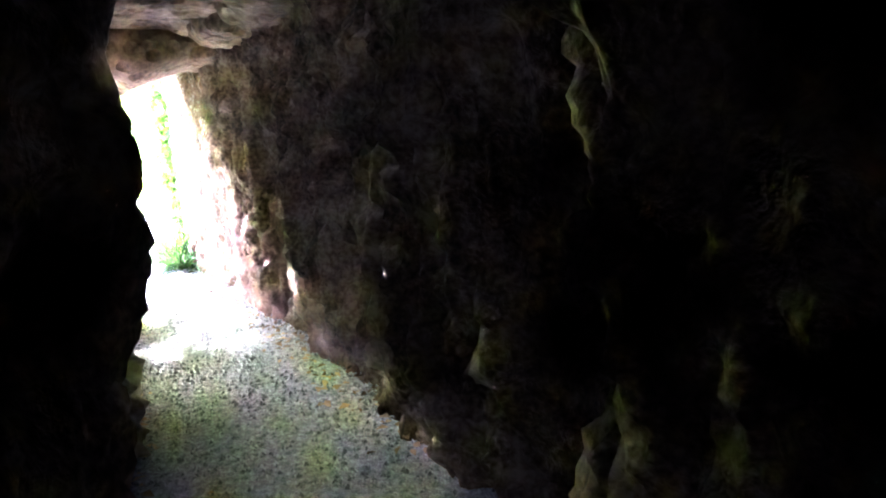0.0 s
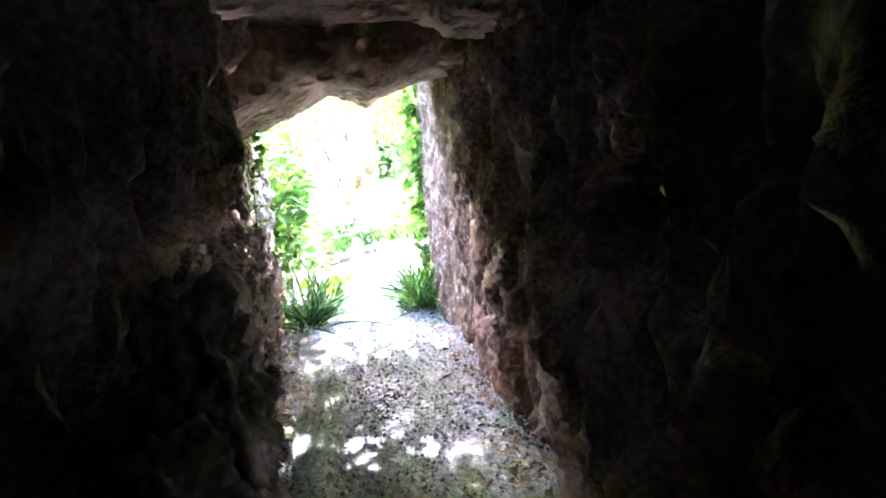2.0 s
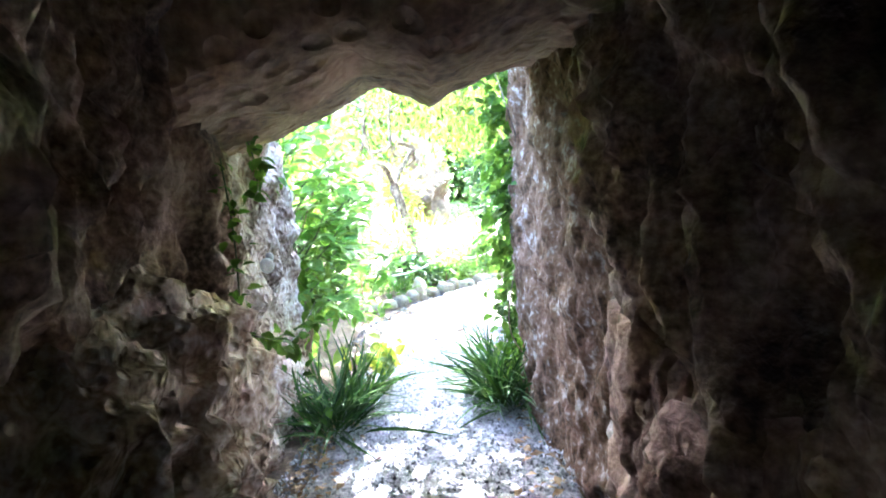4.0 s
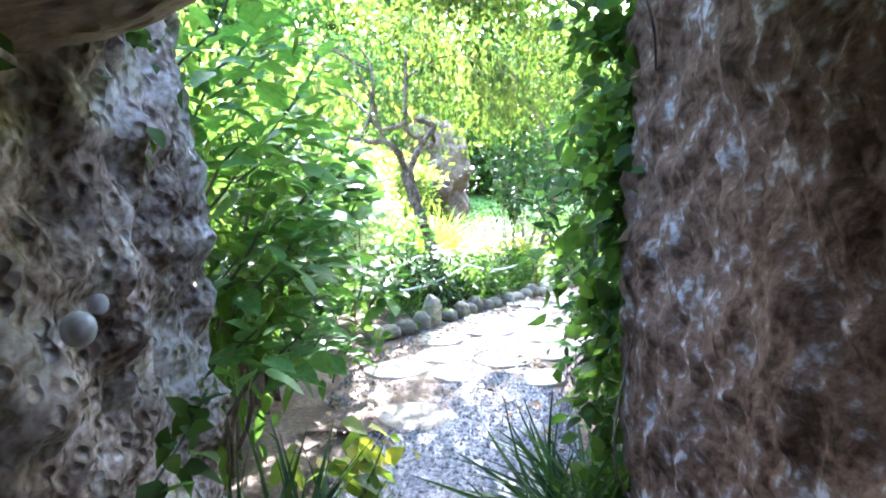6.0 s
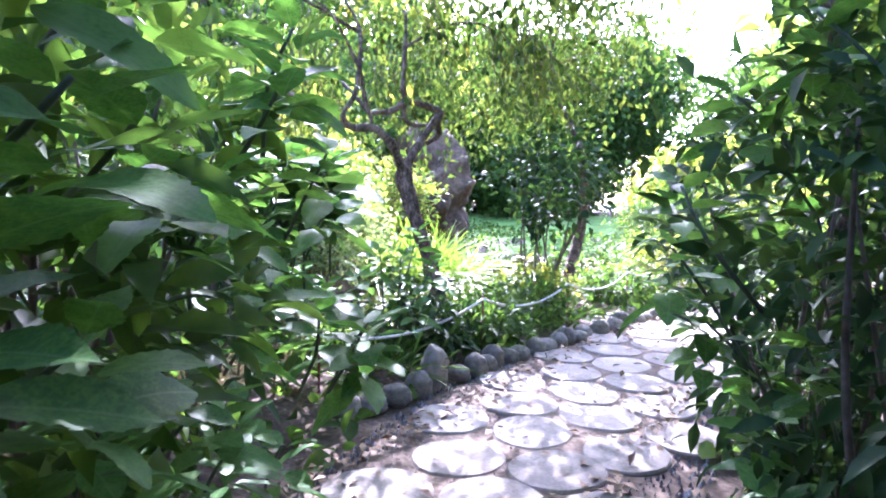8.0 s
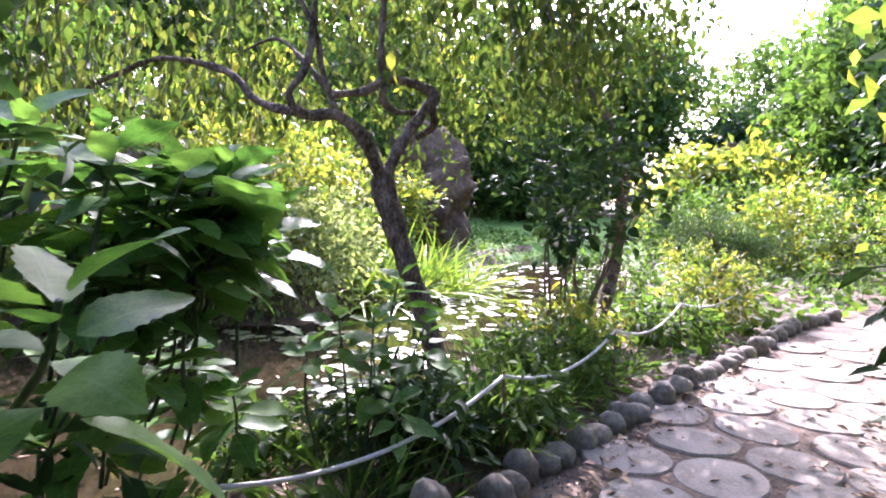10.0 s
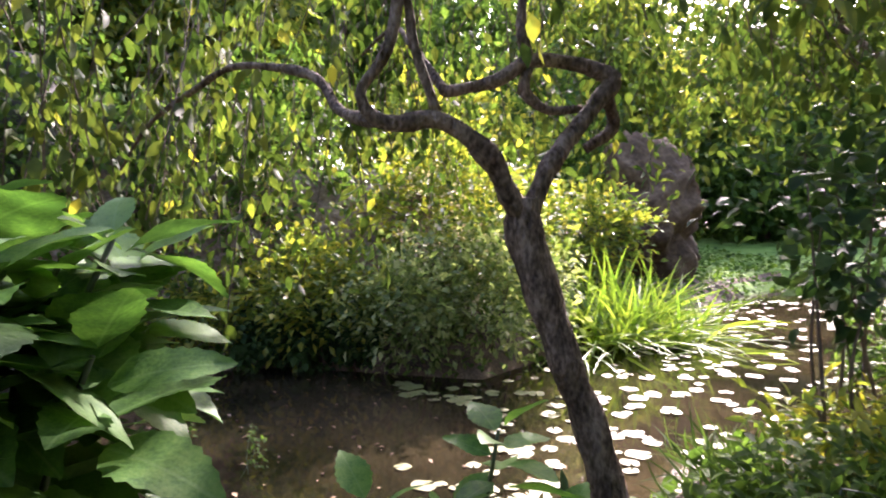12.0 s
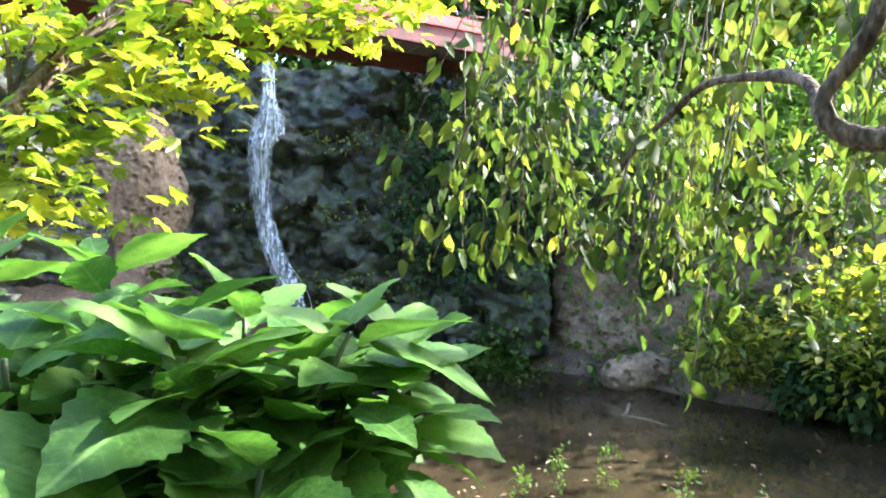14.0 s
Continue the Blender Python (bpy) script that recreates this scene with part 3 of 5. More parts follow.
boulder(P(-0.8, -1.12, 1.95), (0.95, 1.0, 1.5), 19, "dark overhanging boulder high in the grotto wall", ROCK, rough=0.1, ridge=0.05)
boulder(P(1.08, 0.93, 1.72), (0.26, 0.28, 0.7), 16, "pale grey stone wedged in the wall", LIME, rough=0.1)
boulder(P(1.02, 0.94, 0.3), (0.34, 0.36, 0.85), 17, "pale grey stone at the foot of the wall", LIME, rough=0.1)


def build_ceiling():
    bm = bmesh.new()
    slabs = [(0.2, 0.0, 2.72, 3.2, 0.95, 0.6, 3, 23), (-0.6, -0.1, 2.6, 3.2, 0.95, 0.55, -2, 24),
             (-1.45, 0, 2.66, 3.3, 1.0, 0.6, 4, 25), (-2.35, -0.1, 2.6, 3.4, 1.05, 0.55, -2, 26), (-3.3, 0, 2.66, 3.6, 1.1, 0.6, 2, 27), (-4.3, 0, 2.62, 3.8, 1.2, 0.55, -2, 28),
             (-5.4, -0.2, 2.68, 4.2, 1.3, 0.6, 2, 29), (-6.6, -0.3, 2.68, 4.2, 1.4, 0.6, 0, 30), (-7.8, -0.4, 2.68, 4.0, 1.3, 0.6, 0, 31),
             (0.85, 0.72, 2.28, 0.42, 0.75, 0.22, 0, 32), (-0.1, 0.68, 2.4, 0.5, 0.9, 0.3, 0, 33), (-1.2, 0.66, 2.42, 0.5, 1.0, 0.36, 6, 34), (-2.3, 0.7, 2.38, 0.6, 0.9, 0.4, 0, 35), (-3.3, 0.9, 2.32, 0.7, 0.9, 0.5, 0, 36), (-2.9, -0.8, 2.3, 0.7, 1.4, 0.5, 0, 37), (-1.2, -0.95, 2.35, 0.6, 1.3, 0.45, 0, 38)]
    for s, l, z, w, dp, h, tilt, seed in slabs:
        me = rock_mesh("ceiling_stone", (w, dp, h), seed, 5, 0.18, 0.07, 4.0)
        me.transform(Matrix.Translation(P(s, l, z)) @ PASSAGE @ pose(0, 0, 0, 0, tilt, 0))
        bm.from_mesh(me)
        bpy.data.meshes.remove(me)
    # the mouth's lintel: a long stone with a wavy lower edge
    lats = np.linspace(-1.75, 1.75, 71)
    low = np.interp(lats, (-1.75, -1.05, -0.6, -0.27, -0.08, 0.06, 0.25, 0.55, 1.2, 1.75), (1.74, 1.82, 1.96, 2.09, 2.05, 1.99, 2.07, 2.16, 2.22, 2.3))
    k = 36
    rings = []
    for l, z0 in zip(lats, low):
        ring = []
        for i in range(k):
            w = 2 * math.pi * i / k
            e = (abs(math.cos(w)) ** 4 + abs(math.sin(w)) ** 4) ** -0.25
            q = Vector((1.42 + 0.92 * e * math.cos(w), l, z0 + 0.36 + 0.36 * e * math.sin(w)))
            d = 0.07 * fbm(q * 1.7, 3) + 0.03 * fbm(q * 6, 4) - 0.02 * min(1.0, abs(fbm(q * 3.5, 3)) * 2)
            ring.append(bm.verts.new(P(q.x + d * math.cos(w), q.y, q.z + d * math.sin(w))))
        rings.append(ring)
    for a, b in zip(rings, rings[1:]):
        for i in range(k):
            bm.faces.new((a[i], b[i], b[(i + 1) % k], a[(i + 1) % k])).smooth = True
    bm.faces.new(rings[0])
    bm.faces.new(rings[-1][::-1])
    tagged(part("ceiling", bm, ROOFROCK), "heavy brown roof stones spanning the grotto", "ceiling", kind="structure")
    # Unseen plate added above the stones so no sky leaks between them.
    bm = bmesh.new()
    bmesh.ops.create_grid(bm, x_segments=30, y_segments=60, size=0.5)
    bmesh.ops.transform(bm, matrix=Matrix.Diagonal((5.2, 10.6, 1, 1)), verts=bm.verts)
    for v in bm.verts:
        v.co.z = 0.25 * fbm(v.co * 0.8, 3)
    ext = bmesh.ops.extrude_face_region(bm, geom=list(bm.faces))
    bmesh.ops.translate(bm, verts=[g for g in ext["geom"] if isinstance(g, bmesh.types.BMVert)], vec=(0, 0, 0.4))
    bmesh.ops.recalc_face_normals(bm, faces=bm.faces)
    ob = part("roof", bm, MOSS)
    ob.matrix_world = Matrix.Translation(P(-3.2, -0.2, 2.95)) @ PASSAGE
    tagged(ob, "unseen plate added over the grotto to keep sky light out", "roof", kind="structure")


build_ceiling()

# ---- paving rounds and kerb ----
def slab_mesh(seed):
    bm = bmesh.new()
    rng = random.Random(seed)
    n = 22
    ring = [0.238 * (1 + 0.05 * math.sin(2 * 2 * math.pi * k / n + seed) + rng.uniform(-0.02, 0.02)) for k in range(n)]
    rows = []
    for f, z in ((1.0, -0.05), (1.0, 0.012), (0.965, 0.024), (0.6, 0.027)):
        rows.append([bm.verts.new((ring[k] * f * math.cos(2 * math.pi * k / n), ring[k] * f * math.sin(2 * math.pi * k / n), z + rng.uniform(-0.002, 0.002))) for k in range(n)])
    for a, b in zip(rows, rows[1:]):
        for k in range(n):
            bm.faces.new((a[k], a[(k + 1) % n], b[(k + 1) % n], b[k]))
    bm.faces.new(rows[-1])
    me = bpy.data.meshes.new("paving_round")
    bm.to_mesh(me)
    bm.free()
    me.materials.append(SLAB)
    return me


def build_slabs():
    kinds = [slab_mesh(i) for i in range(5)]
    top = thing("stone_paving", (-5.7, 12, 0), "round grey stone pavers set in earth", "paving", kind="structure")
    line = smooth_path([(-5.05, 9.85, 0), (-5.42, 10.6, 0), (-5.66, 11.4, 0), (-5.72, 12.3, 0), (-5.72, 13.4, 0), (-5.62, 14.6, 0), (-5.3, 16.2, 0), (-4.8, 18.0, 0), (-4.0, 20.0, 0)], 0.02)
    length = np.concatenate([[0], np.cumsum(np.linalg.norm(np.diff(line, axis=0), axis=1))])
    rng = random.Random(5)
    row, s = 0, 0.0
    while s < length[-1] - 0.3:
        i = int(np.searchsorted(length, s))
        d = line[min(i + 5, len(line) - 1)] - line[max(i - 5, 0)]
        d /= np.linalg.norm(d)
        right = np.array([d[1], -d[0], 0])
        lanes = (-0.27, 0.27) if row % 2 and s < 1.6 else ((-0.54, 0.0, 0.54) if row % 2 == 0 else (-0.27, 0.27, 0.8))
        if s < 0.5:
            lanes = (-0.2, 0.25)[row % 2:row % 2 + 1]
        for lane in lanes:
            q = line[i] + right * (lane + rng.uniform(-0.02, 0.02)) + d * rng.uniform(-0.03, 0.03)
            ob = new("paving_round", kinds[rng.randrange(5)])
            ob.parent = top
            ob.matrix_local = pose(q[0] + 5.7, q[1] - 12, -0.018 + rng.uniform(-0.004, 0.004), rng.uniform(-1, 1), rng.uniform(-1, 1), rng.uniform(0, 360)) @ Matrix.Diagonal((rng.uniform(1.03, 1.12), rng.uniform(1.03, 1.12), 1, 1))
        s += 0.475
        row += 1


build_slabs()


def build_kerb():
    line = smooth_path([(-6.78, 11.1, 0), (-6.72, 11.6, 0), (-6.64, 12.2, 0), (-6.62, 12.9, 0), (-6.5, 13.7, 0), (-6.38, 14.5, 0), (-6.25, 15.3, 0), (-5.98, 16.6, 0), (-5.7, 18.2, 0), (-5.2, 20.0, 0)], 0.05)
    length = np.concatenate([[0], np.cumsum(np.linalg.norm(np.diff(line, axis=0), axis=1))])
    rng = random.Random(9)
    kinds = [rock_mesh("kerb_stone", (1, 1, 1), 50 + i, 3, 0.1, 0.02, 2.4) for i in range(5)]
    s = 0.1
    k = 0
    while s < length[-1] - 0.2:
        i = int(np.searchsorted(length, s))
        big = k == 4
        w = 0.26 if big else rng.uniform(0.15, 0.22)
        h = 0.38 if big else rng.uniform(0.14, 0.22)
        me = kinds[k % 5]
        ob = new("kerb_stone", me)
        if not me.materials:
            me.materials.append(KERB)
        ob.matrix_world = pose(line[i][0] + rng.uniform(-0.04, 0.04), line[i][1], h * 0.36 - 0.03, rng.uniform(-8, 8), rng.uniform(-8, 8), rng.uniform(-25, 25)) @ Matrix.Diagonal((0.19, w, h, 1))
        tagged(ob, "tall grey kerb boulder edging the path" if big else "rounded grey kerb stone edging the path", "kerb stone", "stones edging the path")
        s += w * 1.12
        k += 1


build_kerb()


# ---- the pond's far side: cliff, fall, bridge ----
def rock_at(at, size, seed, label, material, rz=0.0, group="", subdiv=4, lump=0.16, rough=0.08, block=2.8, name="rock", category="rock", ridge=0.0):
    ob = part(name, rock_mesh(name, size, seed, subdiv, lump, rough, block, 1.6, ridge), material)
    ob.matrix_world = pose(*at, 0, 0, rz)
    return tagged(ob, label, category, group)


def world_line(pts):
    return [((Vector((x, y, 0)) - ORI).dot(U), (Vector((x, y, 0)) - ORI).dot(V)) for x, y in pts]


rock_wall("cliff", world_line([(-16.6, 11.6), (-16.5, 11.0), (-16.6, 10.0), (-16.45, 8.8), (-16.6, 7.6), (-16.2, 6.4), (-15.0, 5.2), (-12.5, 4.4)]), 4.9, DARKROCK, "dark wet mossy rock cliff beside the pond", 0.42, 6, -0.5, 1.2, 84, 0.08, 1.0, 0.9, ridge=0.2)
rock_at((-15.3, 4.9, 1.2), (1.3, 1.6, 5.2), 61, "tall sandy brown rock pillar beside the cliff", SANDROCK, 20, lump=0.3, rough=0.2)
rock_at((-15.9, 12.9, -0.25), (0.6, 1.2, 0.55), 62, "pale grey rock at the water's edge", SANDROCK, 35)

rock_wall("earth_bank", world_line([(-14.2, 17.6), (-15.3, 16.2), (-15.9, 14.8), (-16.5, 13.2), (-16.9, 11.6)]), 2.6, SANDROCK, "brown earth and rock bank above the pond", 0.3, 8, -1.1, 1.6, 40, 0.12, 1.0, 0.9)

for k in range(26):
    q = random.Random(300 + k)
    y = 5.6 + 5.8 * q.random()
    rock_at((-16.75 + 0.25 * q.random(), y, -0.1 + 4.6 * q.random()), (q.uniform(0.6, 1.2), q.uniform(0.6, 1.5), q.uniform(0.4, 1.0)), 300 + k, "dark wet mossy rock jutting from the cliff", DARKROCK, q.uniform(0, 90), "rocks of the cliff", 4, 0.3, 0.2, 2.6, ridge=0.12)


def build_fall():
    ob = thing("waterfall", (-15.9, 7.2, WATER_Z), "thin white waterfall running down a dark cliff", "waterfall")
    rng = np.random.default_rng(4)
    o = np.array([-15.9, 7.2, WATER_Z])
    spine = np.array([(-16.15, 6.95, 4.75), (-16.0, 7.03, 4.1), (-15.9, 7.08, 3.55), (-15.75, 7.0, 3.2), (-15.8, 6.98, 2.5), (-15.8, 7.1, 1.9), (-15.75, 7.3, 1.35), (-15.7, 7.6, 0.75), (-15.7, 7.7, -0.4)]) - o
    wide = np.array([0.07, 0.10, 0.26, 0.17, 0.14, 0.14, 0.16, 0.15, 0.17])
    for layer in (0, 1, 2):
        rows = smooth_path([(*p, w) for p, w in zip(spine, wide)], 0.06)
        verts, faces = [], []
        for i, (x, y, z, w) in enumerate(rows):
            for j in range(9):
                e = j / 4 - 1
                q = Vector((x * 3, e * 4 + layer * 3, z * 2))
                verts.append((x + 0.06 * layer + 0.07 * (1 - e * e) + 0.03 * fbm(q, 3), y + e * w * 1.15 + 0.03 * fbm(q + Vector((9, 0, 0)), 3), z))
        for i in range(len(rows) - 1):
            for j in range(8):
                faces.append((i * 9 + j, i * 9 + j + 1, (i + 1) * 9 + j + 1, (i + 1) * 9 + j))
        part("water_sheet", mesh_from("water_sheet", verts, faces), SHEET, ob)
    for k in range(6):
        u = rng.normal(0, 0.9)
        i0 = rng.integers(0, 7)
        i1 = min(8, i0 + rng.integers(2, 5))
        pts = [(p[0] + rng.normal(0, 0.02), p[1] + u * w + rng.normal(0, 0.03), p[2], rng.uniform(0.003, 0.011) * (0.4 if j in (i0, i1) else 1)) for j, (p, w) in enumerate(zip(spine, wide)) if i0 <= j <= i1]
        part("water_strand", tubes("water_strand", [pts], 5, 0.12, 0.5), WATERFALL, ob)


build_fall()


def box(bm, size, m):
    g = bmesh.ops.create_cube(bm, size=1.0)
    bmesh.ops.transform(bm, matrix=m @ Matrix.Diagonal((*size, 1)), verts=g["verts"])
    return g["verts"]


def bevelled_box(name, size, m, material, parent, bev=0.01, label=""):
    bm = bmesh.new()
    box(bm, size, m)
    bmesh.ops.bevel(bm, geom=list(bm.edges), offset=bev, segments=2, affect="EDGES")
    return part(name, bm, material, parent, label)


def build_bridge():
    a, b = Vector((-10.6, 5.7, 4.62)), Vector((-15.75, 11.4, 4.62))
    run = (b - a).length
    ob = thing("footbridge", a, "red painted steel footbridge with wire railing above the cliff", "bridge")
    ang = math.degrees(math.atan2(b.y - a.y, b.x - a.x))
    ob.rotation_euler = (0, 0, radians(ang))
    w = 1.3
    for y in (0, w):
        bevelled_box("girder", (run, 0.08, 0.26), pose(run / 2, y, -0.13), RUST, ob)
        bevelled_box("fascia", (run, 0.06, 0.17), pose(run / 2, y + (-0.04 if y == 0 else 0.04), 0.085), RED, ob, label="bright red edge beam")
        n = 9
        for i in range(n):
            x = 0.3 + i * (run - 0.6) / (n - 1)
            bevelled_box("post", (0.045, 0.045, 1.0), pose(x, y, 0.68), RUST, ob, 0.006)
        for z in (0.5, 0.8, 1.15):
            part("rail", tubes("rail", [[(0, y, z, 0.012), (run, y, z, 0.012)]], 6, 1.0), RUST, ob)
    n = int(run / 0.16)
    for i in range(n):
        bevelled_box("deck_board", (0.15, w + 0.06, 0.04), pose((i + 0.5) * run / n, w / 2, 0.03), WOOD, ob, 0.005)


build_bridge()
rock_at((-17.0, 11.9, 3.1), (2.0, 1.8, 2.0), 65, "dark rock abutment carrying the footbridge", DARKROCK, 0)
rock_at((-10.4, 4.8, 2.2), (2.6, 1.6, 4.6), 66, "dark rock abutment carrying the footbridge", DARKROCK, 0)


# ---- trees ----
WEEP_LEAF = leaf_shape(2, 0.5, 0.18, 0.3)


def weeping_tree():
    at = np.array([-7.75, 14.0, 0.0])
    ob = thing("weeping_tree", at, "small weeping tree with twisted grey limbs and hanging yellow-green shoots", "tree")
    loc = lambda pts: [(p[0] - at[0], p[1] - at[1], p[2] - at[2], p[3]) for p in pts]
    part("trunk", tubes("trunk", [loc([(-7.47, 13.66, -0.35, 0.13), (-7.5, 13.6, 0.0, 0.1), (-7.62, 13.54, 0.55, 0.08), (-7.8, 13.42, 1.2, 0.074), (-7.9, 13.37, 1.55, 0.086), (-7.89, 13.36, 1.72, 0.06)])], 14, 0.05, 0.25), BARK, ob)
    limbs = [
        [(-7.9, 13.38, 1.62, 0.06), (-7.87, 13.51, 1.88, 0.055), (-7.85, 13.75, 2.12, 0.05), (-7.82, 13.86, 2.27, 0.055), (-7.93, 13.7, 2.34, 0.045), (-8.0, 13.5, 2.33, 0.042), (-8.06, 13.35, 2.24, 0.036), (-8.22, 13.2, 2.2, 0.028)],
        [(-8.0, 13.5, 2.33, 0.035), (-8.02, 13.48, 2.52, 0.03), (-8.05, 13.55, 2.9, 0.026), (-8.2, 13.75, 3.3, 0.018), (-8.5, 14.1, 3.45, 0.01)],
        [(-8.0, 13.5, 2.3, 0.03), (-8.0, 13.47, 2.2, 0.03), (-7.96, 13.58, 2.12, 0.028), (-7.9, 13.74, 2.13, 0.03)],
        [(-7.84, 13.84, 2.2, 0.04), (-7.88, 13.95, 2.06, 0.034), (-7.96, 13.84, 1.96, 0.03)],
        [(-7.9, 13.33, 1.66, 0.065), (-7.92, 13.17, 1.9, 0.056), (-8.0, 12.98, 2.03, 0.05), (-8.08, 12.8, 2.01, 0.045), (-8.12, 12.7, 2.12, 0.036), (-8.07, 12.82, 2.36, 0.03), (-8.1, 12.9, 2.9, 0.022), (-8.4, 13.0, 3.3, 0.012)],
        [(-8.07, 12.83, 2.02, 0.036), (-8.3, 12.84, 2.06, 0.034), (-8.6, 12.87, 2.15, 0.032), (-8.92, 12.89, 2.37, 0.03), (-9.25, 12.64, 2.45, 0.026), (-9.53, 12.5, 2.36, 0.021), (-9.8, 12.33, 2.2, 0.016), (-9.95, 12.2, 1.95, 0.01)],
        [(-8.0, 12.98, 2.06, 0.03), (-8.05, 12.91, 2.32, 0.025), (-8.1, 12.87, 2.6, 0.02), (-8.3, 12.6, 3.1, 0.015), (-8.8, 12.3, 3.25, 0.009)],
        [(-8.22, 13.2, 2.2, 0.028), (-8.6, 13.3, 2.5, 0.022), (-9.1, 13.5, 2.75, 0.016), (-9.7, 13.6, 2.7, 0.01)],
        [(-8.05, 13.55, 2.9, 0.022), (-7.8, 14.0, 3.2, 0.016), (-7.7, 14.7, 3.3, 0.012), (-7.9, 15.5, 3.0, 0.007)],
        [(-8.1, 12.9, 2.9, 0.02), (-8.6, 12.4, 3.2, 0.014), (-9.2, 12.0, 3.1, 0.008)],
    ]
    for l in limbs:
        part("limb", tubes("limb", [loc([(*p[:3], p[3] * 0.8) for p in l])], 9, 0.04, 0.4), BARK, ob)
    rng = np.random.default_rng(3)
    strands, pos, head = [], [], []
    anchors = [(rng.uniform(0, 6.283), 2.5 * math.sqrt(rng.uniform(0.02, 1))) for _ in range(100)]
    for k in range(440):
        w, r = anchors[k % 100]
        x, y = -8.6 + r * math.cos(w) + rng.normal(0, 0.14), 13.6 + r * 1.3 * math.sin(w) + rng.normal(0, 0.14)
        if x > -6.6 or (y < 13.5 and x > -9.1) or y < 12.1 - 0.2 * (-6.25 - x):
            continue
        z0 = 3.55 - 0.16 * r * r + rng.normal(0, 0.15)
        low = (2.0 if y > 13.6 else 1.15) + rng.uniform(-0.2, 1.0)
        if y > 12.9 and x > -8.6:
            low = 2.35 + rng.uniform(0, 0.5)
        if y < 12.7:
            low = max(low, 1.65)
        if z0 - low < 0.3:
            continue
        n = int((z0 - low) / 0.046)
        dx, dy = rng.normal(0, 0.32, 2) + 0.25 * np.array([math.cos(w), math.sin(w)])
        pts = [(x + dx * t + 0.03 * math.sin(5 * t + k), y + dy * t, z0 - (z0 - low) * t ** 0.9) for t in np.linspace(0, 1, 6)]
        if x < -9.1 and rng.random() < 0.2:
            continue
        strands.append([(p[0] - at[0], p[1] - at[1], p[2] - at[2], 0.004) for p in pts])
        for t in np.linspace(0.05, 1, n):
            if rng.random() < 0.25:
                continue
            f = t * 5
            i = min(4, int(f))
            p = np.array(pts[i]) * (1 - f + i) + np.array(pts[i + 1]) * (f - i)
            pos.append(p - at + rng.normal(0, 0.05, 3))
            h = rng.normal(0, 1, 3)
            h[2] = -1.7
            head.append(h)
    # Extra leaf dome, mostly above view, added to shade shrubs and gravel.
    up, _ = clumped(9000, (-7.3, 14.3, 4.5), (2.4, 2.4, 0.75), 150, 0.24, rng, 0.3)
    uh = rng.normal(0, 1, (9000, 3))
    uh[:, 2] -= 0.8
    part("upper_crown", leaves_mesh("upper_crown", up - at, uh, rng.uniform(0.07, 0.13, 9000), WEEP_LEAF, 0.9, rng), LEAF_WEEP, ob)
    tagged(part("hanging_growth", tubes("hanging_growth", strands, 4, 0.4), TWIG, ob), kind="stuff")
    pos, head = np.array(pos), np.array(head)
    pick = rng.random(len(pos)) < 0.06
    for nm, sel, m in (("leaves", ~pick, LEAF_WEEP), ("yellowing_leaves", pick, LEAF_YEL)):
        part(nm, leaves_mesh(nm, pos[sel], head[sel], rng.uniform(0.07, 0.145, sel.sum()), WEEP_LEAF, 0.9, rng), m, ob)


weeping_tree()


def tree(name, label, at, trunk, crown, radii, n, size, material, clumps=70, spread=0.35, limbs=6, shape=SMALL_LEAF, droop=0.3, group="", bark=BARK):
    """A tree: trunk as a list of (x, y, z, radius) from its foot, limbs into the crown, leaves in clumps."""
    rng = np.random.default_rng(abs(hash_of(name, at)) + n)
    ob = thing(name, at, label, "tree", group)
    part("trunk", tubes("trunk", [trunk], 10, 0.25, 0.25), bark, ob)
    pos, cl = clumped(n, crown, radii, clumps, spread, rng, 0.45)
    top = np.array(trunk[-1][:3])
    for k in range(limbs):
        tip = cl[k]
        mid = (top + tip) / 2 + rng.normal(0, 0.2, 3)
        r = trunk[-1][3]
        part("limb", tubes("limb", [[(*top, r * 0.8), (*mid, r * 0.5), (*tip, r * 0.15)]], 6, 0.3), bark, ob)
    head = rng.normal(0, 1, (n, 3))
    head[:, 2] -= droop
    part("crown", leaves_mesh("crown", pos, head, size * rng.uniform(0.6, 1.3, n), shape, 0.8, rng), material, ob)
    return ob


tree("weeping_tree", "small dark-trunked weeping tree beside the pond path", (-7.3, 16.07, 0.0),
     [(0, 0, -0.2, 0.10), (0.0, 0.3, 0.45, 0.075), (-0.02, 0.75, 0.95, 0.07), (0.05, 0.6, 1.4, 0.065), (0.15, 0.3, 1.9, 0.055), (-0.15, 0.5, 2.5, 0.035), (-0.7, 0.8, 3.1, 0.015)], (-1.2, 1.0, 3.9), (2.3, 2.4, 1.7), 7500, 0.11, LEAF_WEEP, 170, 0.3, 12, WEEP_LEAF, 1.4)


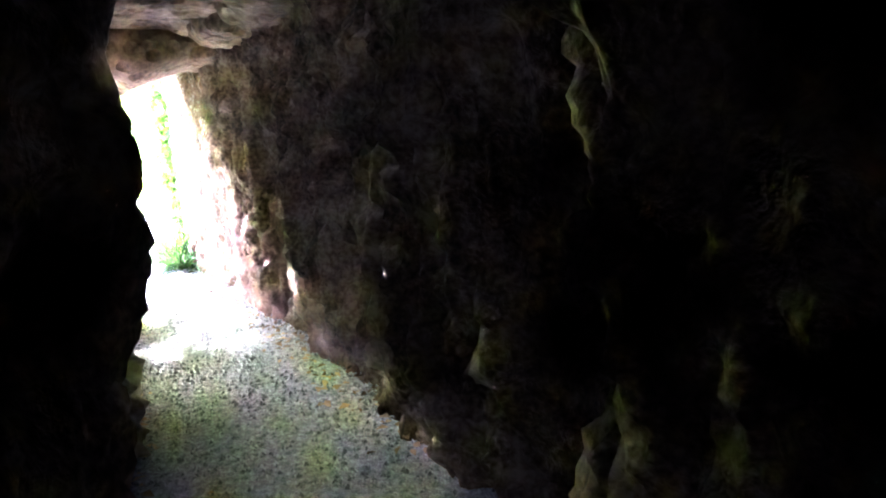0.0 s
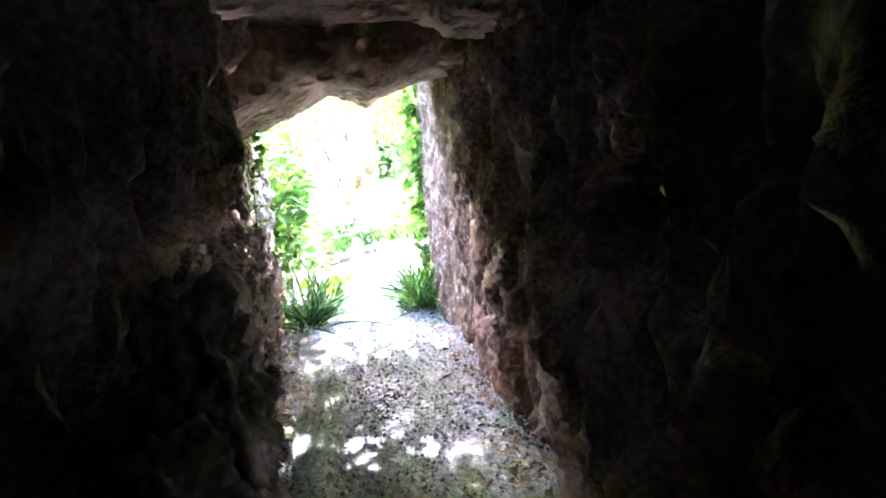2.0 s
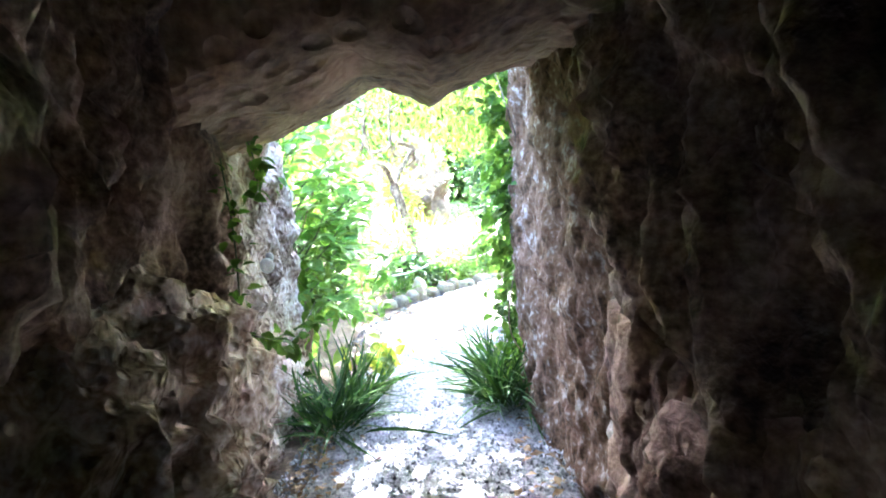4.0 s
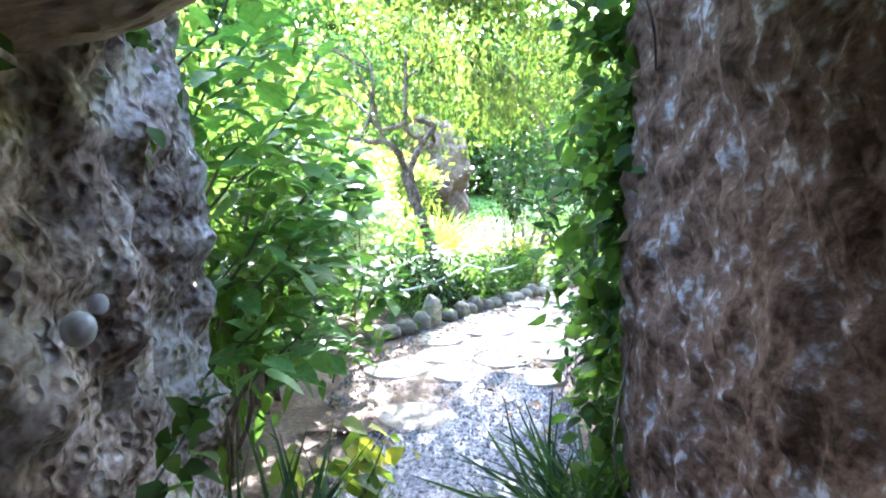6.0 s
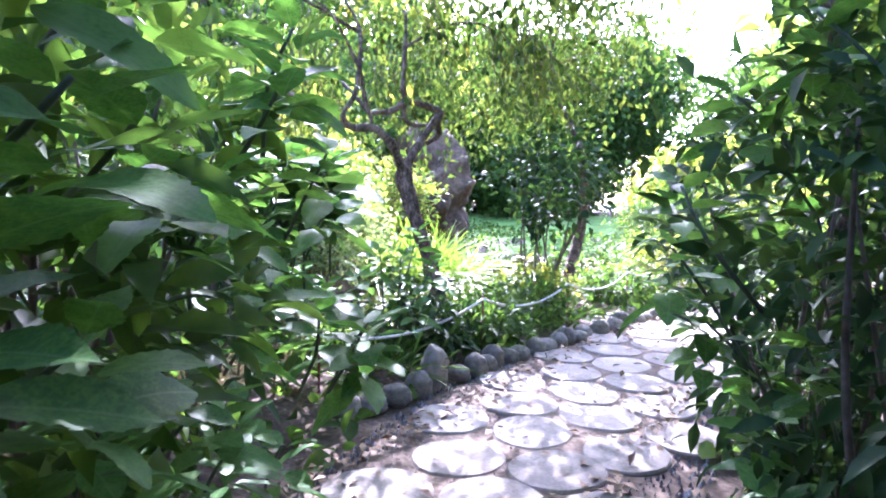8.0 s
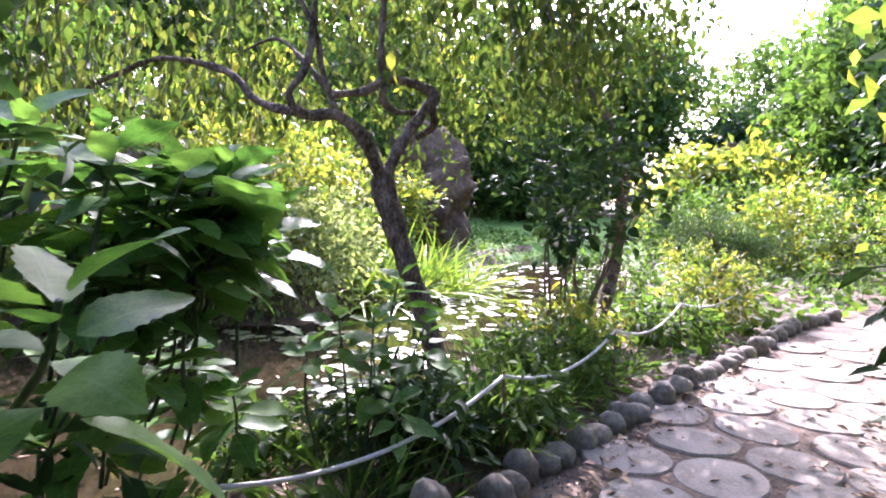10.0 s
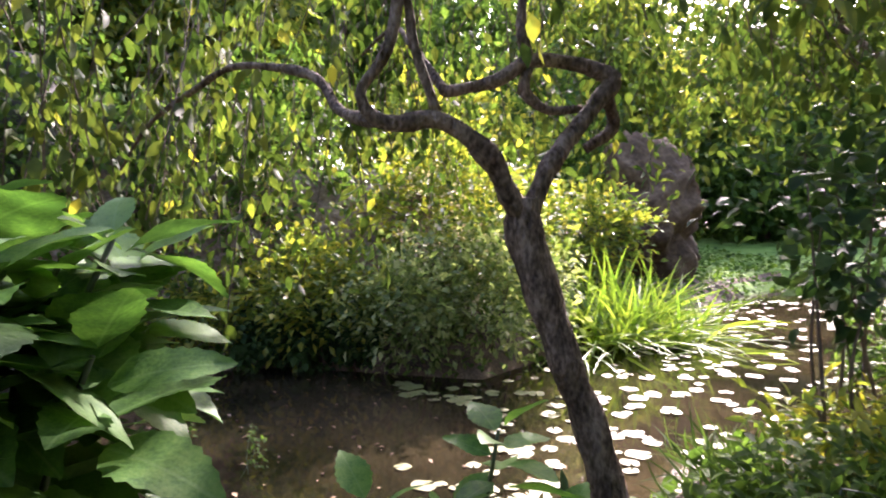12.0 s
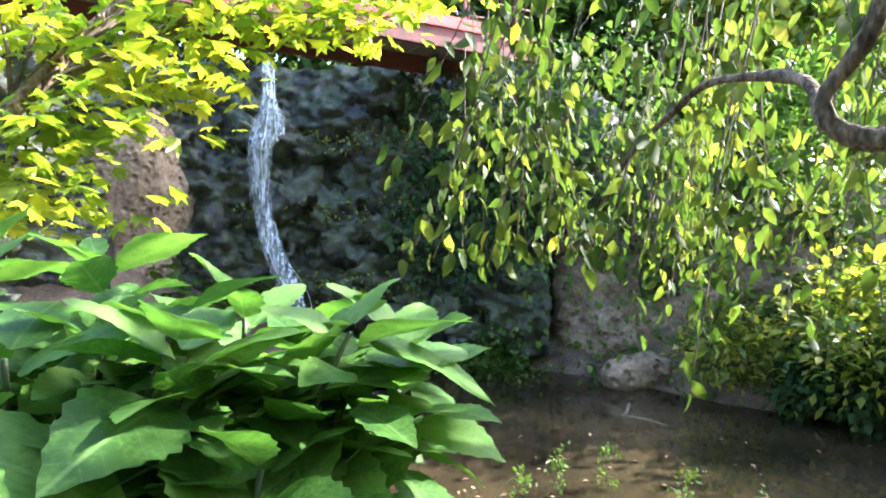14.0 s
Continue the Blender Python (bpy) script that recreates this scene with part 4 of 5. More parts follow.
def pine():
    at = (-6.6, 19.2, 0.0)
    ob = thing("cloud_pine", at, "low spreading dark green pine pruned into a flat pad", "tree")
    part("trunk", tubes("trunk", [[(0, 0, -0.1, 0.09), (-0.1, 0, 0.35, 0.07), (0.05, 0, 0.7, 0.06), (-0.2, 0.1, 1.1, 0.05)]], 8, 0.1, 0.3), BARK, ob)
    rng = np.random.default_rng(8)
    for nm, c, r in (("needle_pad", (-0.3, 0, 1.12), (0.85, 0.7, 0.2)), ("needle_pad", (0.35, 0.2, 0.9), (0.55, 0.45, 0.14))):
        pos, _ = clumped(2600, c, r, 50, 0.08, rng, 0.3)
        h = rng.normal(0, 0.6, (2600, 3))
        h[:, 2] += 0.8
        part(nm, leaves_mesh(nm, pos, h, rng.uniform(0.06, 0.12, 2600), leaf_shape(1, 0.12, 0.1, 0.1), 0.8, rng), LEAF_DARK, ob)


pine()

FAR = [  # x, y, height of crown middle, crown radii, leaves, material
    (-29.0, 31.0, 8.0, (5.0, 5.0, 6.0), LEAF), (-23.0, 27.0, 4.5, (4.2, 4.0, 3.2), LEAF), (-24.0, 34.0, 7.0, (4.2, 4.0, 5.0), LEAF_YEL), (-25.5, 21.0, 8.0, (4.0, 4.2, 5.0), LEAF), (-20.0, 22.5, 2.8, (2.6, 2.6, 1.9), LEAF_YEL),
    (-22.0, 16.0, 6.5, (3.2, 3.2, 3.2), LEAF_YEL), (-21.0, 11.0, 8.0, (3.0, 3.2, 2.8), LEAF), (-20.0, 6.0, 8.0, (3.2, 3.0, 3.0), LEAF), (-17.0, 1.0, 6.5, (3.5, 3.0, 3.5), LEAF_DARK), (-11.5, 1.5, 5.5, (3.0, 2.4, 3.0), LEAF),
    (-1.6, 13.0, 3.6, (1.8, 2.4, 2.4), LEAF), (-2.2, 17.5, 3.8, (2.0, 2.6, 2.6), LEAF_YEL), (-1.0, 22.5, 4.5, (2.4, 3.0, 3.2), LEAF), (-2.0, 29.0, 4.5, (2.6, 3.0, 3.2), LEAF_DARK), (-5.0, 41.0, 5.0, (3.2, 3.0, 4.0), LEAF), (-3.6, 35.0, 5.0, (2.6, 2.6, 4.0), LEAF), (-8.6, 34.0, 1.6, (2.0, 1.5, 1.0), LEAF_YEL),
    (-9.0, 47.0, 3.6, (4.2, 3.4, 2.6), LEAF_DARK), (-15.5, 48.0, 8.0, (4.2, 3.4, 4.6), LEAF), (-3.0, 46.0, 9.5, (4.0, 3.4, 5.5), LEAF), (3.0, 40.0, 8.0, (4.0, 3.4, 5.5), LEAF_DARK),
    (-22.0, 41.5, 5.0, (4.2, 3.6, 3.4), LEAF), (-10.2, 60.0, 7.5, (5.0, 4.0, 5.6), LEAF), (-20.0, 51.0, 7.5, (5.5, 4.0, 6.5), LEAF_DARK), (-24.5, 47.5, 8.5, (5.0, 4.0, 5.8), LEAF), (-19.0, 39.0, 2.6, (3.6, 3.0, 2.0), LEAF),
    (-27.0, 38.0, 6.0, (5.0, 4.0, 5.0), LEAF_DARK), (-20.0, 45.0, 3.6, (4.5, 4.0, 3.4), LEAF), (4.0, 8.0, 5.0, (3.0, 3.4, 4.0), LEAF), (3.5, 15.0, 6.0, (3.0, 3.4, 4.5), LEAF_DARK),
]
for x, y, cz, r, m in FAR:
    far = y > 33 or x < -24
    z0 = float(ground_height(np.array([x]), np.array([y]))[0])
    tree("broadleaf_tree", "leafy green broadleaf tree in the garden" if m is not LEAF_YEL else "leafy tree with sunlit yellow-green foliage", (x, y, z0),
         [(0, 0, -0.3, 0.2), (0.1, 0.05, (cz - z0) * 0.3, 0.16), (-0.1, 0.1, (cz - z0) * 0.65, 0.12)], (0, 0, cz - z0), r, 15000 if x < -19 else 9000, 0.42 if far else 0.3, m, 130, 0.6, 6, SMALL_LEAF, 0.3, "trees round the garden")
# Added tree, its crown kept out of view, to shade the gravel.
C = P(6.0, 1.9)
tree("broadleaf_tree", "unseen leafy tree added high overhead to shade the path", (C.x, C.y, -0.03), [(0, 0, -0.2, 0.09), (0.05, 0.02, 1.5, 0.075), (-0.2, 0.05, 3.0, 0.06)], tuple(P(5.4, 0.4, 4.5) - C)[:3], (2.2, 2.7, 0.95), 15500, 0.15, LEAF, 260, 0.3, 8, LONG_LEAF, 0.6, "trees round the garden")
rock_at((-16.1, 26.1, 1.6), (2.7, 2.4, 3.9), 71, "tall brown weathered rock pinnacle on the far lawn", BROWN, 10, subdiv=5, lump=0.35, rough=0.25, block=1.7)
rock_at((-9.2, 39.8, 2.0), (1.8, 1.7, 4.6), 72, "tall brown weathered rock pinnacle beyond the pond", BROWN, 40, lump=0.35, rough=0.25, subdiv=5, block=1.7)


def lawn():
    bm = bmesh.new()
    bmesh.ops.create_grid(bm, x_segments=30, y_segments=24, size=0.5)
    for v in bm.verts:
        x, y = -16.5 + v.co.x * 16, 34.5 + v.co.y * 14
        v.co = (x, y, float(ground_height(np.array([x]), np.array([y]))[0]) + 0.05 + 0.03 * fbm(Vector((x, y, 0)), 3))
    tagged(part("lawn", bm, LAWN), "sunlit mown lawn beyond the pond", "lawn", kind="structure")


lawn()


# ---- shrubs ----
def gz(x, y):
    return float(ground_height(np.array([float(x)]), np.array([float(y)]))[0])


def shrub(label, x, y, h, r, n, size, m, shape=LONG_LEAF, clumps=40, spread=0.12, z0=None, **kw):
    z = gz(x, y) if z0 is None else z0
    return bush("shrub", label, (x, y, z), (x, y, z + h * 0.55), (r, r, h * 0.5), n, size, m, shape, clumps, spread, **kw)


def at_passage(label, s, lat, h, rs, n, size, m, shape=LONG_LEAF, **kw):
    q = P(s, lat)
    return shrub(label, q.x, q.y, h, rs, n, size, m, shape, z0=-0.03, **kw)


# beside the grotto mouth
at_passage("bright green laurel shrub with large leaves at the grotto mouth", 3.9, -1.35, 2.7, 0.62, 1500, 0.16, LEAF, clumps=60, spread=0.14, stems=12, sag=0.5)
at_passage("bright green laurel shrub with large leaves at the grotto mouth", 4.9, -1.45, 2.5, 0.7, 1100, 0.15, LEAF, clumps=50, spread=0.14, stems=22, stem_r=0.014, sag=0.5)
at_passage("dense dark green laurel shrub beside the path", 5.9, -1.7, 2.0, 0.75, 1000, 0.14, LEAF_DARK, clumps=50, spread=0.13, stems=20, stem_r=0.014, sag=0.5)
at_passage("leafy green shrub above the rock pillar", 3.3, -2.3, 3.1, 0.7, 1400, 0.15, LEAF, clumps=50, spread=0.15, stems=8, sag=0.5)
at_passage("glossy dark shrub with thin black stems beside the path", 4.4, 1.25, 2.3, 0.55, 1500, 0.12, LEAF_DARK, clumps=50, spread=0.12, stems=9, sag=0.6)
at_passage("glossy dark shrub with thin black stems beside the path", 5.3, 1.55, 2.4, 0.65, 1500, 0.13, LEAF_DARK, clumps=50, spread=0.13, stems=9, sag=0.6)
at_passage("leafy dark green shrub beside the path", 6.3, 2.0, 2.6, 0.7, 1500, 0.13, LEAF_DARK, clumps=50, spread=0.14, stems=8, sag=0.6)
# along the path and the near bank
for x, y, h, r, m in ((-4.2, 13.2, 1.2, 0.5, LEAF), (-3.9, 14.6, 1.6, 0.6, LEAF_YEL), (-3.6, 16.2, 1.6, 0.7, LEAF), (-7.3, 12.75, 0.6, 0.42, LEAF_DARK), (-7.0, 13.4, 0.5, 0.4, LEAF), (-7.1, 14.6, 0.55, 0.45, LEAF), (-7.3, 15.4, 0.8, 0.5, LEAF_YEL),
                      (-6.8, 16.9, 0.7, 0.5, LEAF), (-6.6, 18.2, 0.8, 0.6, LEAF_YEL), (-7.9, 12.4, 0.5, 0.35, LEAF), (-7.8, 18.4, 0.9, 0.6, LEAF), (-7.2, 21.5, 1.2, 0.9, LEAF_YEL), (-5.0, 22.5, 1.6, 1.0, LEAF), (-7.5, 24.5, 1.6, 1.1, LEAF)):
    shrub("low leafy green plants on the pond bank" if x < -6 else "leafy green shrub edging the path", x, y, h * (0.55 if -8 < x < -6 and y < 17 else 1.0), r, 1000, 0.115, m, clumps=34, spread=0.10, stems=5, stem_mat=STEM, stem_r=0.006)
bush("shrub", "open shrub of dark oval leaves on thin stems", (-7.4, 15.75, gz(-7.4, 15.75)), (-7.4, 15.75, 1.62), (0.75, 0.75, 0.6), 700, 0.12, LEAF_DARK, ROUND_LEAF, 40, 0.13, stems=11, stem_r=0.011)
for x, y, h, r, m in ((-8.6, 27.5, 1.8, 1.2, LEAF), (-6.2, 26.5, 1.9, 1.3, LEAF_YEL), (-8.0, 31.0, 2.2, 1.5, LEAF), (-11.0, 35.5, 2.2, 1.6, LEAF_YEL), (-5.2, 31.0, 2.4, 1.6, LEAF), (-3.4, 25.5, 2.2, 1.4, LEAF_YEL), (-7.0, 37.0, 2.6, 2.0, LEAF)):
    shrub("leafy garden shrub beyond the pond", x, y, h, r, 2600, 0.17, m, SMALL_LEAF, 70, 0.25, stems=5)
# the far bank
for x, y, h, r, n, size, m, lab in ((-12.9, 16.3, 1.5, 0.7, 1300, 0.09, LEAF_PALE, "pale grey-green fine-leaved shrub over the water"), (-12.4, 17.4, 1.6, 0.9, 1700, 0.09, LEAF_PALE, "silvery fine-leaved shrub over the water"),
                                    (-14.2, 15.5, 1.6, 1.0, 1700, 0.10, LEAF_YEL, "sunlit leafy shrub overhanging the pond"), (-15.3, 14.2, 0.7, 0.6, 900, 0.09, LEAF_YEL, "yellow-green ivy mound at the water's edge"), (-13.9, 17.6, 2.6, 1.2, 1800, 0.11, LEAF_YEL, "sunlit shrub with pale flowers"),
                                    (-16.2, 15.8, 3.0, 1.4, 2000, 0.13, LEAF, "leafy green shrub on the slope"), (-14.6, 19.6, 2.2, 1.3, 1800, 0.12, LEAF_YEL, "sunlit yellow-green shrub behind the pond"), (-16.4, 10.6, 0.9, 0.6, 900, 0.09, LEAF, "green fern-like plant at the cliff foot"),
                                    (-17.2, 13.4, 2.4, 1.3, 1800, 0.13, LEAF, "leafy shrub on the slope above the pond"), (-15.2, 22.5, 2.0, 1.4, 1700, 0.13, LEAF_YEL, "sunlit shrub on the far shore")):
    shrub(lab, x, y, h * 1.1, r * 1.1, int(n * 1.9), size * 1.45, m, SMALL_LEAF, 70, 0.2, stems=6)


# Dark leaves stand in for the shaded hollow under the bank's overhang.
for x, y, h, r in ((-14.6, 14.9, 0.8, 0.4), (-14.2, 15.45, 0.9, 0.45), (-13.75, 15.95, 0.8, 0.4)):
    shrub("dark-leaved shrub added for the shaded hollow over the pond", x, y, h, r, 1500, 0.12, LEAF_DARK, ROUND_LEAF, 60, 0.12, z0=WATER_Z - 0.05, stems=6, sag=0.7)


FLOWER = mat("pale_flower", [(0.5, 0.42, 0.36), (0.68, 0.6, 0.52)], 3, 0.7, 0, 20, trans=0.3, island=0.3, spec=0.15)
for x, y, h, r in ((-13.7, 17.2, 2.3, 0.7), (-13.0, 17.3, 1.9, 0.6)):
    shrub("shrub covered with small pale pinkish flowers", x, y, h, r, 420, 0.085, FLOWER, ROUND_LEAF, 34, 0.1, stems=8)


def ivy(label, spots, n, size, m, spread, seed, group="ivy on the rocks"):
    """A sheet of ivy: leaves thrown about a run of spots, each (place, outward way, half-size)."""
    rng = np.random.default_rng(seed)
    at = np.array(spots[0][0])
    ob = thing("ivy", at, label, "ivy", group)
    pos, head = [], []
    for k in range(n):
        p, out, r = spots[rng.integers(0, len(spots))]
        p = np.array(p) + rng.normal(0, 1, 3) * np.array(r)
        pos.append(p - at + np.array(out) * rng.uniform(0.0, spread))
        h = np.array(out) * 0.6 + rng.normal(0, 0.6, 3)
        h[2] -= 0.5
        head.append(h)
    part("foliage", leaves_mesh("foliage", np.array(pos), np.array(head), size * rng.uniform(0.5, 1.3, n), ROUND_LEAF, 0.7, rng), m, ob)
    vines = []
    for k in range(8 if n > 200 else 0):
        p, out, r = spots[rng.integers(0, len(spots))]
        q = np.array(p) - at + rng.normal(0, 0.15, 3)
        vines.append([(*q, 0.006), (*(q + rng.normal(0, 0.12, 3) + (0, 0, 0.35)), 0.005), (*(q + rng.normal(0, 0.15, 3) + (0, 0, 0.8)), 0.003)])
    if vines:
        part("vine", tubes("vine", vines, 5, 0.06), TWIG, ob)


ivy("hanging green ivy over the edge of the rock face", [(tuple(P(2.92, 0.78, z)), tuple(-V * 0.8 + U * 0.4), (0.07, 0.07, 0.25)) for z in np.linspace(0.4, 2.5, 9)] + [(tuple(P(3.1, 1.2, z)), tuple(U), (0.2, 0.2, 0.25)) for z in np.linspace(0.3, 2.5, 6)], 2300, 0.085, LEAF, 0.34, 31)
ivy("ivy and dry tendrils over the top of the rock face", [(tuple(P(s, 0.85, 2.5)), tuple(-V * 0.5 + Vector((0, 0, 0.5))), (0.12, 0.12, 0.1)) for s in (1.9, 2.3, 2.7)], 260, 0.07, LEAF, 0.1, 32)
ivy("dark ivy sheet hanging down the cliff beside the fall", [((-16.2, y, z), (0.9, 0.1, 0), (0.15, 0.3, 0.35)) for y in (9.6, 10.3, 11.0) for z in (1.6, 2.4, 3.2, 4.0)], 2200, 0.13, LEAF_DARK, 0.35, 33)
ivy("ivy growing over the brown rock bank", [((-15.2, y, z), (0.9, 0.3, 0), (0.2, 0.35, 0.3)) for y in (11.2, 12.2, 13.4) for z in (0.3, 1.2, 2.2)], 420, 0.1, LEAF, 0.4, 34)
ivy("leafy ivy over the rock below the bridge end", [((-16.0, y, z), (0.9, 0.2, 0), (0.2, 0.35, 0.3)) for y in (11.3, 12.0, 12.7) for z in (2.8, 3.5, 4.2)], 1800, 0.12, LEAF, 0.4, 38)
ivy("sunlit ivy hanging over the earth bank", [((x, y, z), (0.7, -0.5, 0), (0.2, 0.3, 0.25)) for x, y in ((-15.5, 14.2), (-15.0, 15.2), (-14.3, 16.4)) for z in (1.2, 1.9, 2.6)], 520, 0.12, LEAF_YEL, 0.3, 39)
ivy("moss and ferns on the wet cliff ledges", [((-16.25, y, z), (0.9, 0, 0), (0.1, 0.3, 0.12)) for y in (6.4, 7.8, 8.6, 9.3) for z in (1.0, 2.2, 3.4)], 700, 0.07, LEAF_YEL, 0.3, 35)
ivy("trailing ivy on the rock pillar at the grotto mouth", [(tuple(P(2.5, -1.0, z)), tuple(V), (0.07, 0.07, 0.12)) for z in (1.8, 2.0, 2.15)] + [(tuple(P(2.3, -0.85, 0.35)), tuple(V), (0.1, 0.1, 0.1))], 60, 0.075, LEAF, 0.04, 36)
# The sun on this low cluster is put into its yellow-green colour.
ivy("low leaves at the shrub's foot, coloured yellow-green as sunlit", [(tuple(P(3.3, -0.55, 0.3)), tuple(V), (0.12, 0.12, 0.06))], 34, 0.14, LEAF_YEL, 0.12, 37)


def sprig(label, pts, n, size, seed):
    """A trailing shoot with leaves in pairs along it."""
    rng = np.random.default_rng(seed)
    line = smooth_path([(*P(*p), 0.004) for p in pts], 0.04)
    at = line[0, :3].copy()
    ob = thing("ivy_shoot", at, label, "ivy", "shoots on the rock pillar")
    part("stem", tubes("stem", [[(*(p[:3] - at), 0.004) for p in line[::3]]], 5, 0.05), STEM, ob)
    i = rng.integers(0, len(line), n)
    head = rng.normal(0, 0.7, (n, 3)) + np.array(V) * 0.5 - np.array(U) * 0.4
    head[:, 2] -= 0.2
    part("leaves", leaves_mesh("leaves", line[i, :3] - at + rng.normal(0, 0.02, (n, 3)), head, size * rng.uniform(0.6, 1.2, n), ROUND_LEAF, 0.6, rng), LEAF, ob)


sprig("thin ivy shoot trailing down the rock pillar", [(1.2, -0.9, 1.75), (1.16, -0.86, 1.4), (1.22, -0.88, 1.05), (1.3, -0.9, 0.85)], 46, 0.065, 71)
sprig("leafy shoot hanging from the top of the pillar", [(1.75, -0.95, 1.95), (1.62, -0.86, 1.75), (1.55, -0.84, 1.55)], 34, 0.09, 72)
sprig("leafy shoot reaching across the foot of the pillar", [(1.3, -0.86, 0.92), (1.75, -0.78, 0.78), (2.1, -0.74, 0.85), (2.35, -0.72, 0.98)], 60, 0.09, 73)


# ---- large-leaved plants, each leaf a part ----
def big_leaf_meshes():
    out = []
    for k, (w, fold, droop) in enumerate(((0.56, 0.09, 0.22), (0.64, 0.05, 0.3), (0.5, 0.14, 0.12))):
        v, f = leaf_shape(15, w, fold, droop, 0.06)
        v = v.copy()
        v[:, 2] += 0.02 * np.sin(v[:, 0] * 9 + k) * np.sign(v[:, 1])
        me = mesh_from("leaf", v, f)
        me.materials.append(LEAF_BIG)
        out.append(me)
    return out


BIG = big_leaf_meshes()


def aim(p, d, roll, size):
    """A pose with +x along d, its face up, rolled about d and scaled."""
    d = Vector(d).normalized()
    y = Vector((0, 0, 1)).cross(d)
    if y.length < 0.1:
        y = Vector((0, 1, 0))
    y.normalize()
    z = d.cross(y)
    m = Matrix((d, y, z)).transposed().to_4x4()
    return Matrix.Translation(p) @ m @ Matrix.Rotation(roll, 4, "X") @ Matrix.Diagonal((size, size, size, 1))


def whorl_plant(name, label, base, whorls, length, seed, group="", extra=(), short=0.0, back=(0, 0)):
    """A shrub of upright stems, each ending in a whorl of large toothed leaves. whorls: (x, y, z)."""
    rng = random.Random(seed)
    ob = thing(name, base, label, "shrub", group)
    o = Vector(base)
    for w in whorls:
        tip = Vector(w) - o
        foot = Vector((rng.uniform(-0.12, 0.12), rng.uniform(-0.12, 0.12), -0.05))
        if short:
            foot = tip + Vector((back[0] * rng.uniform(0.5, 1.2), back[1] * rng.uniform(0.5, 1.2), -short * rng.uniform(0.7, 1.3)))
        mid = foot.lerp(tip, 0.55) + Vector((rng.uniform(-0.06, 0.06), rng.uniform(-0.06, 0.06), 0.0))
        part("stem", tubes("stem", [[(*foot, 0.008), (*mid, 0.007), (*tip, 0.005)]], 6, 0.12), STEM, ob)
        turn = rng.uniform(0, 6.28)
        n = rng.randint(9, 13)
        for k in range(n):
            a = turn + k * 2.4
            up = 0.75 - 1.15 * k / n + rng.uniform(-0.15, 0.15)
            d = Vector((math.cos(a), math.sin(a), up))
            leaf = new("leaf", BIG[rng.randrange(3)])
            leaf.parent = ob
            leaf.matrix_local = aim(tip - Vector((0, 0, 0.018 * k)) + d.normalized() * 0.02, d, rng.uniform(-0.5, 0.5), length * rng.uniform(0.7, 1.2) * (0.75 + 0.35 * k / n))
    for p, q, roll in extra:
        p, q = Vector(p), Vector(q)
        leaf = new("leaf", BIG[1])
        leaf.parent = ob
        leaf.matrix_local = aim(p - o, q - p, roll, (q - p).length)
    return ob


def filler(seed, n, lo, hi):
    rng = random.Random(seed)
    return [tuple(rng.uniform(a, b) for a, b in zip(lo, hi)) for _ in range(n)]


whorl_plant("aucuba", "large aucuba shrub with glossy toothed green leaves beside the pond", (-7.3, 11.25, 0.0),
            [(-7.29, 11.67, 1.60), (-7.14, 11.43, 1.63), (-7.37, 11.11, 1.70), (-7.05, 11.2, 1.58), (-7.33, 10.85, 1.72), (-7.2, 11.38, 1.48), (-7.42, 11.5, 1.45), (-7.6, 11.2, 1.55), (-7.6, 10.9, 1.7), (-7.02, 10.95, 1.62), (-7.1, 11.6, 1.42), (-7.25, 11.2, 1.58), (-7.3, 11.5, 1.3), (-7.15, 11.3, 1.38), (-7.34, 11.44, 1.62), (-7.32, 11.59, 1.57), (-7.45, 11.73, 1.56), (-7.26, 11.54, 1.49), (-7.33, 11.63, 1.45), (-7.45, 11.71, 1.46), (-7.31, 11.55, 1.34), (-7.38, 11.67, 1.34), (-7.14, 11.45, 1.56), (-7.20, 11.25, 1.59)] + filler(13, 12, (-7.6, 10.75, 1.25), (-7.1, 11.6, 1.62)) + filler(3, 16, (-7.7, 10.7, 0.35), (-7.05, 11.6, 1.35)), 0.224, 5, short=0.5, back=(-0.1, -0.1),
            extra=[((-6.82, 11.2, 1.55), (-7.0, 11.52, 1.46), 0.15), ((-7.3, 11.7, 1.58), (-7.38, 11.93, 1.53), 0.1)])
whorl_plant("aucuba", "glossy aucuba shrub leaning over the path", (-5.85, 9.85, 0.0),
            [(-5.52, 9.5, 1.68), (-5.74, 9.92, 1.52), (-5.58, 9.6, 1.85), (-6.06, 10.31, 1.36), (-6.29, 10.17, 1.4), (-5.94, 9.85, 1.05), (-5.88, 9.6, 1.0), (-6.0, 9.9, 1.8), (-5.7, 9.45, 1.4), (-6.2, 10.0, 1.9)] + filler(4, 10, (-6.35, 9.4, 0.3), (-5.75, 10.4, 1.0)), 0.2, 6, short=0.35, back=(-0.25, 0.0))
whorl_plant("aucuba", "glossy dark aucuba shrub with thin stems beside the path", (-4.4, 10.6, 0.0),
            [(-4.62, 10.25, 1.42), (-4.68, 10.45, 1.22), (-4.6, 10.62, 1.1), (-4.5, 10.4, 1.7), (-4.4, 10.8, 1.5), (-4.3, 10.3, 1.9)] + filler(5, 7, (-4.6, 10.2, 0.4), (-4.1, 11.0, 1.0)), 0.17, 7, short=0.35, back=(0.25, 0.0))
